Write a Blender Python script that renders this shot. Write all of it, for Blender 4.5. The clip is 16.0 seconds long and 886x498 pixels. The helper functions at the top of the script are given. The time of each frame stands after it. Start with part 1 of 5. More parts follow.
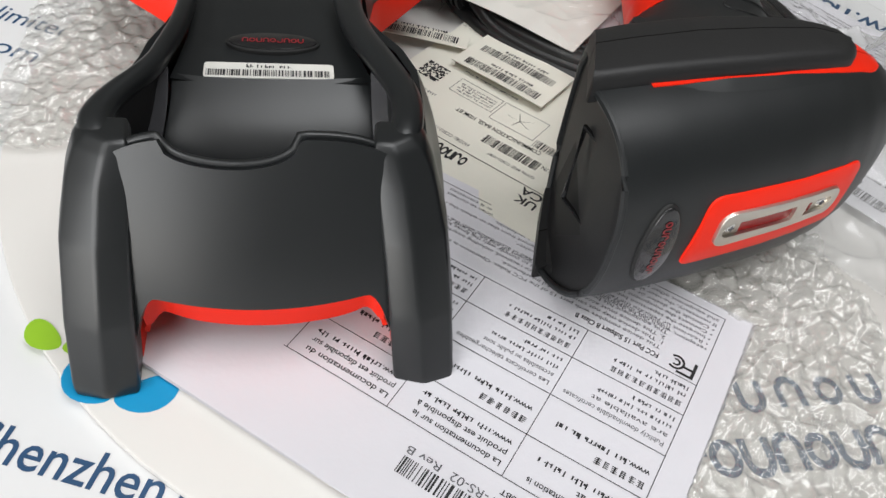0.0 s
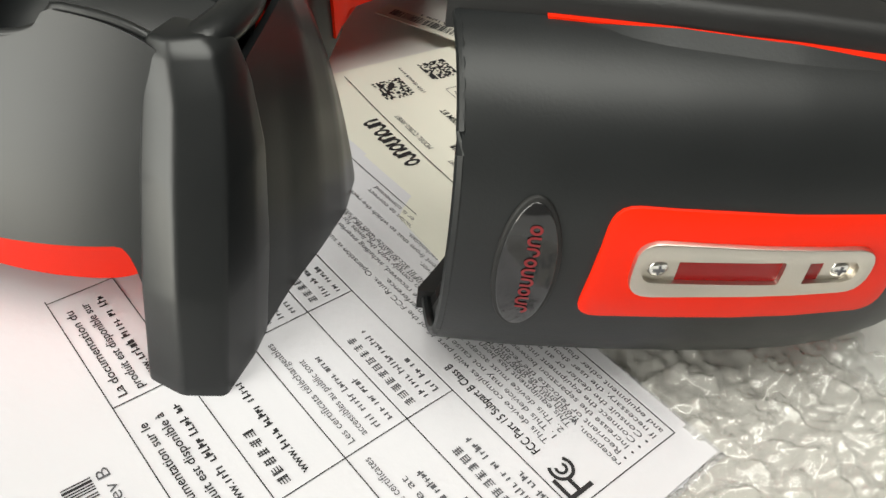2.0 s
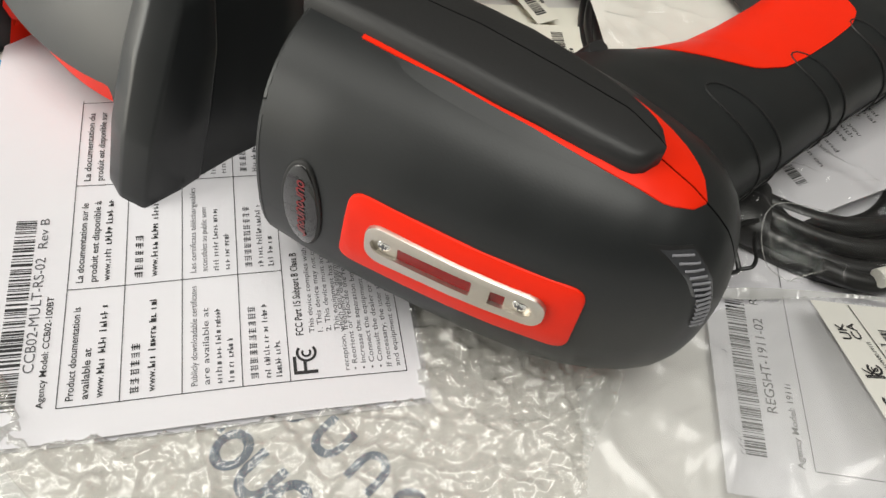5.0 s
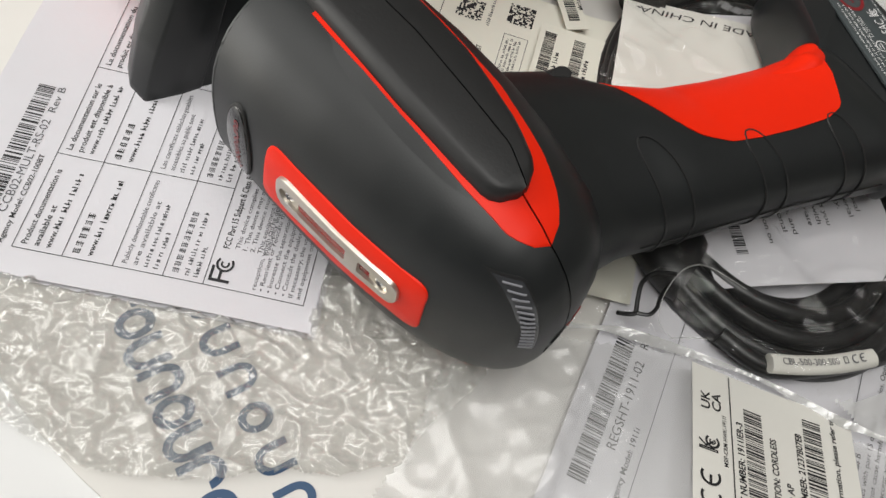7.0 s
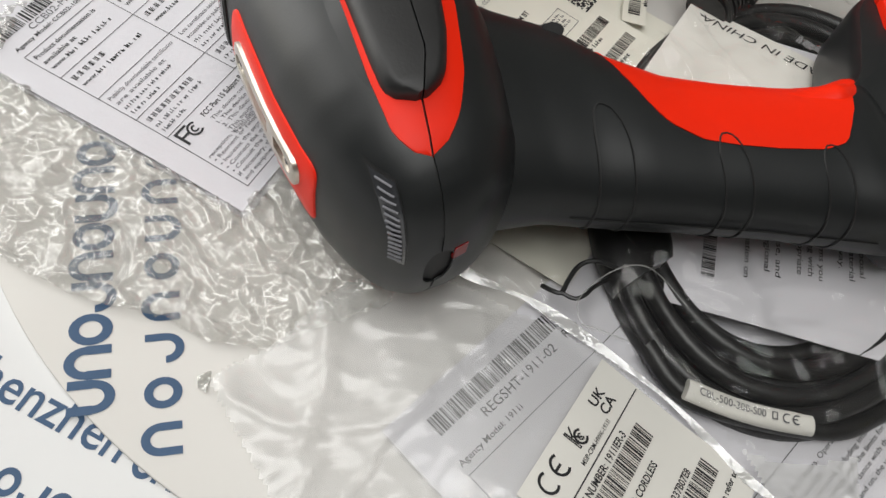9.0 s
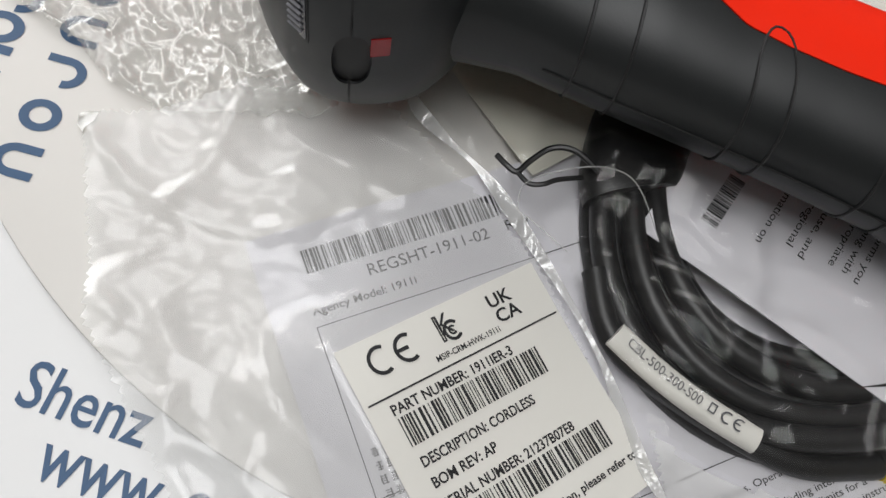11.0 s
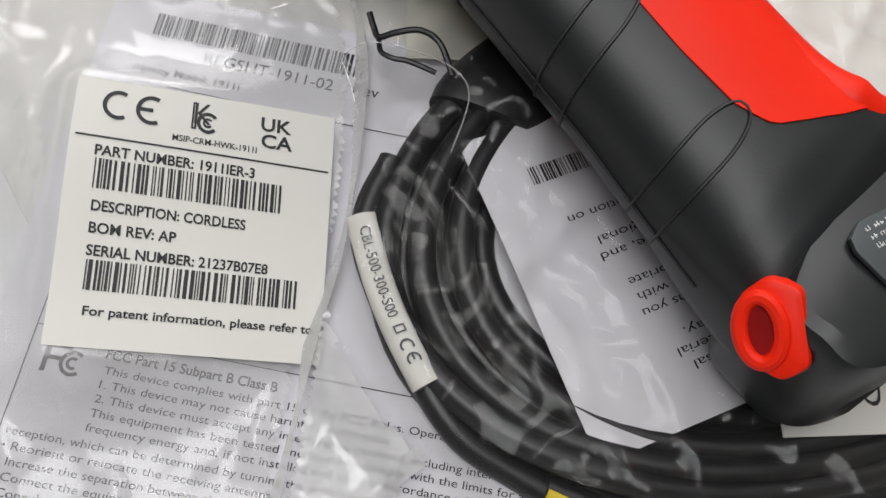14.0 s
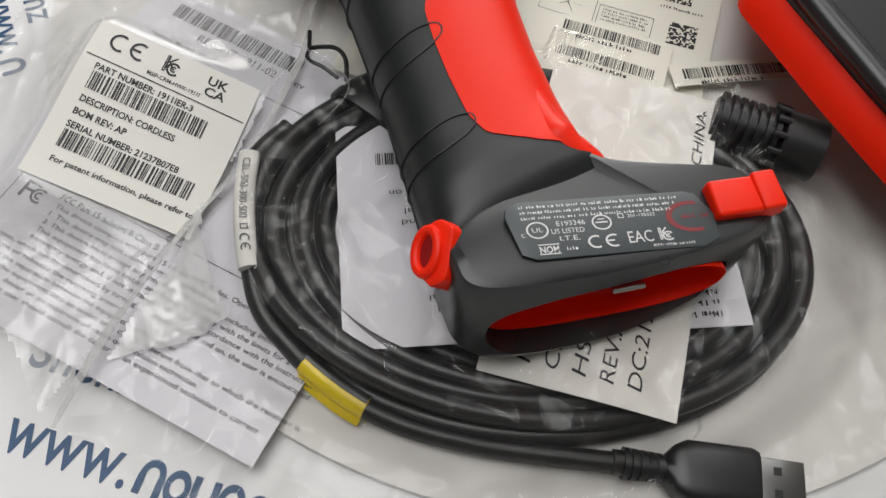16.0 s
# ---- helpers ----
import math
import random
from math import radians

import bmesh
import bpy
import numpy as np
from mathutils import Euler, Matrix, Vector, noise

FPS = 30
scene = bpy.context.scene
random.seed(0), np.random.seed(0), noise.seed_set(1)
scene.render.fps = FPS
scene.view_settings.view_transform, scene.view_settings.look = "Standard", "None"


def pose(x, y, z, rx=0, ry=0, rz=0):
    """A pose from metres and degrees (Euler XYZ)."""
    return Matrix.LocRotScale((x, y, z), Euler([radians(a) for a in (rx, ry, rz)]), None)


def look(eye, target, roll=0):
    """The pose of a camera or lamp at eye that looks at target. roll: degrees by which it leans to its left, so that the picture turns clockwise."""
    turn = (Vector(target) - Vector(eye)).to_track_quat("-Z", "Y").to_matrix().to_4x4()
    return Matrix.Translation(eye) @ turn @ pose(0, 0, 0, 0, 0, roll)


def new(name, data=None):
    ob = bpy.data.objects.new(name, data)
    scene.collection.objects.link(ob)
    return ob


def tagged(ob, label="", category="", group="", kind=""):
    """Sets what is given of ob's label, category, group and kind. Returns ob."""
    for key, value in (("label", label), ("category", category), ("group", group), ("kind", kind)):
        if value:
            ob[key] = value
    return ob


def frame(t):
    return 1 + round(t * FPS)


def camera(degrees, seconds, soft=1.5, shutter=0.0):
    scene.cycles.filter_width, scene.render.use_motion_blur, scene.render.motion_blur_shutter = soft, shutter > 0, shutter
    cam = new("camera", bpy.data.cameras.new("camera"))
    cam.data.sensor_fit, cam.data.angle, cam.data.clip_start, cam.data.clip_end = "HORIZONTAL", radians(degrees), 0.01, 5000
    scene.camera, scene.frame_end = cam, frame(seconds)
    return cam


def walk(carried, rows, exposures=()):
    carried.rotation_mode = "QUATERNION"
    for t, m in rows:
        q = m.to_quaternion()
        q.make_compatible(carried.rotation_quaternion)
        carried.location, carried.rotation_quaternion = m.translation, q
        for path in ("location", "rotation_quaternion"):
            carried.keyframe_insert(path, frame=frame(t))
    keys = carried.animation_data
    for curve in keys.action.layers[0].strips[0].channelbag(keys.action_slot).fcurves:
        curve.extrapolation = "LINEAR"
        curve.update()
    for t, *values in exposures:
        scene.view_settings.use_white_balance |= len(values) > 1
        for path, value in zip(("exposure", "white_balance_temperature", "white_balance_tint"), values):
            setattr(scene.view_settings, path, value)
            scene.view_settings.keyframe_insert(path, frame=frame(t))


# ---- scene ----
cam = camera(57.2, 16.0)
PATH = [
    (0, (0.035, 0.014, 0.182), (0.169, 1.362, -1.29), 10.3),
    (0.5, (0.053, 0.027, 0.146), (0.059, 1.465, -1.244), 9.9),
    (1, (0.068, 0.044, 0.127), (-0.073, 1.495, -1.243), 8.3),
    (1.5, (0.089, 0.05, 0.123), (-0.193, 1.507, -1.218), 7.5),
    (2, (0.117, 0.056, 0.127), (-0.311, 1.492, -1.199), 7.2),
    (2.5, (0.138, 0.065, 0.135), (-0.417, 1.416, -1.232), 6.1),
    (3, (0.152, 0.071, 0.136), (-0.49, 1.358, -1.254), 6.8),
    (3.5, (0.164, 0.076, 0.14), (-0.578, 1.288, -1.268), 7.2),
    (3.7, (0.169, 0.079, 0.141), (-0.611, 1.245, -1.284), 6.7),
    (5.8, (0.212, 0.106, 0.206), (-0.564, 0.862, -1.476), 15.5),
    (6, (0.214, 0.111, 0.208), (-0.574, 0.836, -1.481), 15.8),
    (6.5, (0.221, 0.124, 0.215), (-0.578, 0.781, -1.497), 17.4),
    (7, (0.227, 0.135, 0.214), (-0.578, 0.727, -1.519), 18.8),
    (7.5, (0.236, 0.147, 0.213), (-0.607, 0.661, -1.526), 18.6),
    (8, (0.242, 0.163, 0.213), (-0.634, 0.597, -1.531), 18.3),
    (8.5, (0.251, 0.176, 0.207), (-0.664, 0.515, -1.539), 17.7),
    (9, (0.262, 0.193, 0.207), (-0.683, 0.421, -1.541), 16.3),
    (9.2, (0.264, 0.198, 0.208), (-0.673, 0.386, -1.549), 16.1),
    (11.3, (0.255, 0.261, 0.161), (-0.495, 0.13, -1.688), 18.4),
    (11.5, (0.25, 0.267, 0.158), (-0.463, 0.121, -1.705), 18.7),
    (12, (0.241, 0.278, 0.151), (-0.38, 0.098, -1.742), 19.4),
    (12.5, (0.241, 0.289, 0.147), (-0.327, 0.04, -1.754), 17.5),
    (13, (0.236, 0.303, 0.149), (-0.302, -0.017, -1.751), 15.8),
    (13.5, (0.23, 0.317, 0.153), (-0.294, -0.075, -1.737), 14.7),
    (14, (0.223, 0.334, 0.161), (-0.284, -0.12, -1.719), 14.5),
    (14.5, (0.216, 0.352, 0.172), (-0.256, -0.176, -1.698), 12.8),
    (15, (0.208, 0.372, 0.186), (-0.24, -0.277, -1.652), 10.1),
    (15.5, (0.199, 0.396, 0.195), (-0.217, -0.362, -1.608), 8.3),
    (16, (0.189, 0.417, 0.211), (-0.176, -0.387, -1.583), 7.8),
]
walk(cam, [(t, look(eye, target, roll)) for t, eye, target, roll in PATH], exposures=((0, -0.15, 6350, 10), (1.0, -0.05, 6500, 8), (2.5, 0.16, 6900, 4), (3.7, 0.16, 6900, 4), (6.0, -0.22, 6700, 9), (9.0, -0.24, 6550, 9), (11.5, -0.18, 6400, 11), (14.0, -0.13, 6400, 12), (16.0, -0.18, 6500, 11)))

# ---- light: a daylight window behind the start of the shot, added ceiling fills, a sky outside ----
world = bpy.data.worlds.new("world")
scene.world = world
world.use_nodes = True
wn = world.node_tree
sky = wn.nodes.new("ShaderNodeTexSky")
sky.sky_type, sky.sun_disc, sky.sun_elevation, sky.sun_rotation = "NISHITA", False, radians(38), radians(200)
wn.links.new(sky.outputs[0], wn.nodes["Background"].inputs[0])
wn.nodes["Background"].inputs[1].default_value = 0.1


def area_lamp(name, eye, target, sx, sy, watts, colour):
    d = bpy.data.lights.new(name, "AREA")
    d.shape, d.size, d.size_y, d.energy, d.color = "RECTANGLE", sx, sy, watts, colour
    o = new(name, d)
    o.matrix_world = look(eye, target)
    return o


WINDOW_WATTS, FILL_WATTS = 51.0, 10.0
area_lamp("window_daylight", (-1.10, -1.46, 0.60), (-1.10, 0.5, 0.55), 1.66, 1.70, WINDOW_WATTS, (0.99, 0.98, 0.95))
# Unseen ceiling fills, placed to put sheen on the handle, head and cradle.
area_lamp("ceiling_panel_light", (0.45, 0.05, 1.715), (0.45, 0.05, 0), 1.1, 1.15, FILL_WATTS * 2.35, (0.98, 0.98, 0.97))
area_lamp("ceiling_panel_light", (-0.85, -0.62, 1.715), (-0.85, -0.62, 0), 0.75, 1.15, FILL_WATTS * 1.1, (0.98, 0.98, 0.97))


# ---- materials ----
def material(name, colour, rough=0.5, metal=0.0, grain=0.0, grain_scale=900.0, mottle=0.0, mottle_scale=25.0, spec=0.5, rough_var=0.0, coat=0.0):
    m = bpy.data.materials.new(name)
    m.use_nodes = True
    t = m.node_tree
    p = t.nodes["Principled BSDF"]
    p.inputs["Base Color"].default_value = (*colour, 1)
    p.inputs["Roughness"].default_value = rough
    p.inputs["Metallic"].default_value = metal
    p.inputs["Specular IOR Level"].default_value = spec
    p.inputs["Coat Weight"].default_value = coat
    co = t.nodes.new("ShaderNodeTexCoord")
    if mottle or rough_var:
        n = t.nodes.new("ShaderNodeTexNoise")
        n.inputs["Scale"].default_value, n.inputs["Detail"].default_value = mottle_scale, 6
        t.links.new(co.outputs["Object"], n.inputs["Vector"])
    if mottle:
        mx = t.nodes.new("ShaderNodeMix")
        mx.data_type = "RGBA"
        mx.inputs[6].default_value = (*[c * (1 - mottle) for c in colour], 1)
        mx.inputs[7].default_value = (*[min(1, c * (1 + mottle)) for c in colour], 1)
        t.links.new(n.outputs["Fac"], mx.inputs[0])
        t.links.new(mx.outputs[2], p.inputs["Base Color"])
    if rough_var:
        r = t.nodes.new("ShaderNodeMapRange")
        r.inputs["To Min"].default_value, r.inputs["To Max"].default_value = rough - rough_var, rough + rough_var
        t.links.new(n.outputs["Fac"], r.inputs["Value"])
        t.links.new(r.outputs[0], p.inputs["Roughness"])
    if grain:
        g = t.nodes.new("ShaderNodeTexNoise")
        g.inputs["Scale"].default_value, g.inputs["Detail"].default_value = grain_scale, 3
        t.links.new(co.outputs["Object"], g.inputs["Vector"])
        b = t.nodes.new("ShaderNodeBump")
        b.inputs["Strength"].default_value, b.inputs["Distance"].default_value = grain, 0.0004
        t.links.new(g.outputs["Fac"], b.inputs["Height"])
        t.links.new(b.outputs[0], p.inputs["Normal"])
    return m


def clear_film(name, tint, milk, gloss, rough, crinkle, scale, colour=(0.9, 0.9, 0.88), facets=0.0, streak=1.0, cap=0.34):
    """Thin clear plastic: see-through, a little milky, with a gloss that grows at grazing angles."""
    m = bpy.data.materials.new(name)
    m.use_nodes = True
    t = m.node_tree
    t.nodes.remove(t.nodes["Principled BSDF"])
    out = t.nodes["Material Output"]
    clear = t.nodes.new("ShaderNodeBsdfTransparent")
    clear.inputs[0].default_value = (*tint, 1)
    cloud = t.nodes.new("ShaderNodeBsdfDiffuse")
    cloud.inputs[0].default_value = (*colour, 1)
    shine = t.nodes.new("ShaderNodeBsdfGlossy")
    shine.inputs["Roughness"].default_value = rough
    co = t.nodes.new("ShaderNodeTexCoord")
    n = t.nodes.new("ShaderNodeTexNoise")
    n.inputs["Scale"].default_value, n.inputs["Detail"].default_value, n.inputs["Distortion"].default_value = scale, 4, 0.6
    mp = t.nodes.new("ShaderNodeMapping")
    mp.inputs["Rotation"].default_value, mp.inputs["Scale"].default_value = (0, 0, 0.7), (1.0, streak, 1.0)
    t.links.new(co.outputs["Object"], mp.inputs["Vector"])
    t.links.new(mp.outputs[0], n.inputs["Vector"])
    b = t.nodes.new("ShaderNodeBump")
    b.inputs["Strength"].default_value, b.inputs["Distance"].default_value = crinkle, 0.003
    t.links.new(n.outputs["Fac"], b.inputs["Height"])
    if facets:  # crumpled into small flat facets with sharp creases
        warp = t.nodes.new("ShaderNodeVectorMath")
        warp.operation = "MULTIPLY_ADD"
        warp.inputs[1].default_value = (0.006, 0.006, 0.006)
        t.links.new(n.outputs["Color"], warp.inputs[0])
        t.links.new(co.outputs["Object"], warp.inputs[2])
        v = t.nodes.new("ShaderNodeTexVoronoi")
        v.inputs["Scale"].default_value = facets
        t.links.new(warp.outputs[0], v.inputs["Vector"])
        b2 = t.nodes.new("ShaderNodeBump")
        b2.inputs["Strength"].default_value, b2.inputs["Distance"].default_value = 1.0, 0.0023
        t.links.new(v.outputs["Distance"], b2.inputs["Height"])
        t.links.new(b.outputs[0], b2.inputs["Normal"])
        b = b2
    t.links.new(b.outputs[0], shine.inputs["Normal"])
    m1 = t.nodes.new("ShaderNodeMixShader")
    m1.inputs[0].default_value = milk
    t.links.new(clear.outputs[0], m1.inputs[1])
    t.links.new(cloud.outputs[0], m1.inputs[2])
    f = t.nodes.new("ShaderNodeFresnel")
    f.inputs["IOR"].default_value = 1.5
    t.links.new(b.outputs[0], f.inputs["Normal"])
    k = t.nodes.new("ShaderNodeMath")
    k.operation, k.use_clamp = "MULTIPLY", True
    k.inputs[1].default_value = gloss
    t.links.new(f.outputs[0], k.inputs[0])
    m2 = t.nodes.new("ShaderNodeMixShader")
    top = t.nodes.new("ShaderNodeMath")  # a thin film never turns wholly opaque
    top.operation = "MINIMUM"
    top.inputs[1].default_value = cap
    t.links.new(k.outputs[0], top.inputs[0])
    t.links.new(top.outputs[0], m2.inputs[0])
    t.links.new(m1.outputs[0], m2.inputs[1])
    t.links.new(shine.outputs[0], m2.inputs[2])
    t.links.new(m2.outputs[0], out.inputs[0])
    return m


GREY = material("dark_grey_plastic", (0.0088, 0.0102, 0.0110), 0.43, spec=0.47, grain=0.07, grain_scale=1700, mottle=0.12, mottle_scale=60, rough_var=0.05)
GREY_SMOOTH = material("satin_grey_plastic", (0.0115, 0.0128, 0.0136), 0.33, spec=0.5, grain=0.025, grain_scale=1300, mottle=0.1, mottle_scale=40, rough_var=0.05)
RUBBER = material("black_rubber", (0.0105, 0.0105, 0.011), 0.5, grain=0.12, grain_scale=1200, mottle=0.15, mottle_scale=80)
BLACK = material("black_gap", (0.006, 0.006, 0.006), 0.6)
GLOSS_BLACK = material("gloss_black_badge", (0.012, 0.012, 0.013), 0.12, mottle=0.1, coat=0.3)
RED = material("red_orange_plastic", (0.80, 0.018, 0.002), 0.42, spec=0.22, grain=0.05, grain_scale=1200, mottle=0.05, mottle_scale=50)
# Also colours the painted shade in the lanyard eye.
RED_DARK = material("dark_red_plastic", (0.24, 0.004, 0.005), 0.2, mottle=0.1)
RED_INK = material("red_print", (0.19, 0.006, 0.010), 0.5)
STEEL = material("brushed_nickel", (0.62, 0.58, 0.52), 0.32, 1.0, grain=0.08, grain_scale=2200, mottle=0.05)
CHROME = material("bright_screw_steel", (0.75, 0.74, 0.72), 0.15, 1.0)
LENS = material("smoked_clear_lens", (0.035, 0.037, 0.042), 0.12, mottle=0.1, coat=0.6)
PAPER = material("white_paper", (0.66, 0.65, 0.685), 0.85, grain=0.12, grain_scale=700, mottle=0.025, mottle_scale=60)
CREAM = material("cream_label_stock", (0.74, 0.72, 0.63), 0.6, grain=0.08, grain_scale=500, mottle=0.03, mottle_scale=40)
STICKER = material("matt_sticker_stock", (0.70, 0.685, 0.64), 0.6, grain=0.06, grain_scale=600, mottle=0.02, mottle_scale=50)
INK = material("black_ink", (0.012, 0.012, 0.014), 0.6)
INK_GREY = material("grey_ink", (0.09, 0.09, 0.1), 0.7)
WHITE_INK = material("white_print", (0.6, 0.6, 0.6), 0.6)
NAVY_INK = material("navy_print", (0.018, 0.065, 0.15), 0.5, mottle=0.12, mottle_scale=120)
BLUE_INK = material("sky_blue_print", (0.0, 0.28, 0.55), 0.5, mottle=0.05)
GREEN_INK = material("green_print", (0.30, 0.55, 0.02), 0.5, mottle=0.05)
DISC = material("off_white_board", (0.66, 0.64, 0.61), 0.45, grain=0.05, grain_scale=300, mottle=0.05, mottle_scale=14, rough_var=0.08)
TABLE = material("white_table_sheet", (0.70, 0.70, 0.70), 0.5, grain=0.05, grain_scale=250, mottle=0.04, mottle_scale=12)
DIRT = material("brown_speck", (0.12, 0.09, 0.06), 0.9, mottle=0.3)
CABLE = material("black_cable_sheath", (0.0095, 0.0095, 0.010), 0.38, grain=0.015, grain_scale=800, mottle=0.15, mottle_scale=70)
YELLOW = material("yellow_tape", (0.75, 0.55, 0.01), 0.35, mottle=0.06)
CEILING = material("white_ceiling_paint", (0.50, 0.49, 0.475), 0.9, grain=0.1, grain_scale=120, mottle=0.03, mottle_scale=3)
WALL = material("painted_wall", (0.30, 0.29, 0.27), 0.9, grain=0.1, grain_scale=120, mottle=0.04, mottle_scale=3)
FLOOR = material("grey_floor", (0.28, 0.27, 0.26), 0.6, mottle=0.1, mottle_scale=4)
FRAME = material("white_window_frame", (0.75, 0.75, 0.74), 0.4, mottle=0.03)
BUBBLE = clear_film("bubble_film", (0.96, 0.96, 0.95), 0.21, 2.8, 0.04, 0.35, 330, (0.93, 0.92, 0.87), cap=0.6)
FILM = clear_film("bag_film", (0.985, 0.985, 0.98), 0.008, 0.52, 0.012, 0.1, 140, streak=0.45, cap=0.45)
MILKY = clear_film("doubled_bag_film", (0.97, 0.97, 0.97), 0.24, 1.3, 0.19, 0.2, 60, (0.88, 0.88, 0.87), streak=0.4, cap=0.5)


# ---- mesh helpers ----
def thing(name, label, category, m=None, group="", kind=""):
    ob = new(name)
    ob.empty_display_size = 0.01
    if m is not None:
        ob.matrix_world = m
    return tagged(ob, label, category, group, kind)


def mesh_of(name, bm, mat, smooth=True, angle=35):
    bmesh.ops.recalc_face_normals(bm, faces=bm.faces)
    me = bpy.data.meshes.new(name)
    bm.to_mesh(me)
    bm.free()
    me.materials.append(mat)
    if smooth:
        me.shade_smooth()
        me.set_sharp_from_angle(angle=radians(angle))
    return me


def part(name, bm, mat, parent=None, label="", smooth=True, angle=35):
    ob = new(name, mesh_of(name, bm, mat, smooth, angle))
    if parent is not None:
        ob.parent = parent
    if label:
        ob["label"] = label
    return ob


def surface(fn, nu, nv, close_u=False):
    """A grid of nu x nv cells over fn(s, t), s and t from 0 to 1."""
    bm = bmesh.new()
    rows = [[bm.verts.new(fn(i / nu, j / nv)) for i in range(nu if close_u else nu + 1)] for j in range(nv + 1)]
    for j in range(nv):
        for i in range(nu):
            k = (i + 1) % nu if close_u else i + 1
            bm.faces.new((rows[j][i], rows[j][k], rows[j + 1][k], rows[j + 1][i]))
    return bm


def loft(rings, cap=True):
    bm = bmesh.new()
    vs = [[bm.verts.new(p) for p in r] for r in rings]
    n = len(vs[0])
    for a, b in zip(vs, vs[1:]):
        for i in range(n):
            bm.faces.new((a[i], a[(i + 1) % n], b[(i + 1) % n], b[i]))
    if cap:
        bm.faces.new(vs[0][::-1])
        bm.faces.new(vs[-1])
    return bm


def thick(bm, depth):
    """Gives an open sheet a thickness, downwards along its normals."""
    bmesh.ops.recalc_face_normals(bm, faces=bm.faces)
    bmesh.ops.solidify(bm, geom=bm.faces[:], thickness=depth)
    return bm


def round_corners(points, radius, steps=5):
    """An outline with its corners rounded off."""
    out, n = [], len(points)
    for i in range(n):
        p, a, b = Vector(points[i]), Vector(points[i - 1]), Vector(points[(i + 1) % n])
        ra, rb = min(radius, (a - p).length * 0.45), min(radius, (b - p).length * 0.45)
        s, e = p + (a - p).normalized() * ra, p + (b - p).normalized() * rb
        for k in range(steps + 1):
            t = k / steps
            q = s * (1 - t) ** 2 + p * (2 * t * (1 - t)) + e * t * t
            out.append((q.x, q.y))
    return out


def leaf_of(bm, depth):
    """A sheet of paper: the surface on top, its underside depth below."""
    if sum(f.normal.z for f in bm.faces) == 0:
        bm.normal_update()
    r = bmesh.ops.extrude_face_region(bm, geom=bm.faces[:])
    bmesh.ops.translate(bm, vec=(0, 0, -depth), verts=[v for v in r["geom"] if isinstance(v, bmesh.types.BMVert)])
    return bm


def box(x0, x1, y0, y1, z0, z1, bevel=0.0, bm=None):
    bm = bm or bmesh.new()
    r = bmesh.ops.create_cube(bm, size=1, matrix=Matrix.Translation(((x0 + x1) / 2, (y0 + y1) / 2, (z0 + z1) / 2)) @ Matrix.Diagonal((x1 - x0, y1 - y0, z1 - z0, 1)))
    if bevel:
        es = list({e for v in r["verts"] for e in v.link_edges})
        bmesh.ops.bevel(bm, geom=es, offset=bevel, segments=3, affect="EDGES", profile=0.5)
    return bm


def tube(points, radius, sides=10, closed=False, bm=None, flat=1.0):
    """A round tube along points; radius may be a number or a function of 0..1."""
    bm = bm or bmesh.new()
    pts = [Vector(p) for p in points]
    n = len(pts)
    rings, side = [], None
    for i, p in enumerate(pts):
        a = pts[(i - 1) % n] if closed or i else p
        b = pts[(i + 1) % n] if closed or i < n - 1 else p
        d = (b - a).normalized()
        up = Vector((0, 0, 1)) if abs(d.z) < 0.9 else Vector((1, 0, 0))
        side = d.cross(up).normalized()
        up = side.cross(d)
        r = radius(i / max(1, n - 1)) if callable(radius) else radius
        rings.append([bm.verts.new(p + side * (math.cos(k * math.tau / sides) * r) + up * (math.sin(k * math.tau / sides) * r * flat)) for k in range(sides)])
    for i in range(n if closed else n - 1):
        a, b = rings[i], rings[(i + 1) % n]
        for k in range(sides):
            bm.faces.new((a[k], a[(k + 1) % sides], b[(k + 1) % sides], b[k]))
    if not closed:
        bm.faces.new(rings[0][::-1])
        bm.faces.new(rings[-1])
    return bm


def smooth_path(points, per=12, closed=False):
    """Catmull-Rom through the points."""
    pts = [Vector(p) for p in points]
    n = len(pts)
    out = []
    for i in range(n if closed else n - 1):
        p1, p2 = pts[i], pts[(i + 1) % n]
        p0 = pts[i - 1] if closed or i else p1
        p3 = pts[(i + 2) % n] if closed or i < n - 2 else p2
        for k in range(per):
            u = k / per
            out.append(0.5 * (2 * p1 + (p2 - p0) * u + (2 * p0 - 5 * p1 + 4 * p2 - p3) * u * u + (3 * p1 - 3 * p2 + p3 - p0) * u ** 3))
    if not closed:
        out.append(pts[-1])
    return out


def lerp_table(table, x):
    """Smooth value from rows of (x, value, ...)."""
    if x <= table[0][0]:
        return table[0][1:]
    for a, b in zip(table, table[1:]):
        if x <= b[0]:
            u = (x - a[0]) / (b[0] - a[0])
            return tuple(p + (q - p) * u for p, q in zip(a[1:], b[1:]))
    return table[-1][1:]


def plate(outline, z0, z1, bevel=0.0, seg=2):
    """A flat slab of an outline, with rounded rims."""
    bm = bmesh.new()
    f = bm.faces.new([bm.verts.new((x, y, z0)) for x, y in outline])
    r = bmesh.ops.extrude_face_region(bm, geom=[f])
    bmesh.ops.translate(bm, vec=(0, 0, z1 - z0), verts=[v for v in r["geom"] if isinstance(v, bmesh.types.BMVert)])
    if bevel:
        bmesh.ops.recalc_face_normals(bm, faces=bm.faces)
        es = [e for e in bm.edges if abs(e.verts[0].co.z - e.verts[1].co.z) < 1e-7]
        bmesh.ops.bevel(bm, geom=es, offset=bevel, segments=seg, affect="EDGES", profile=0.5)
    return bm


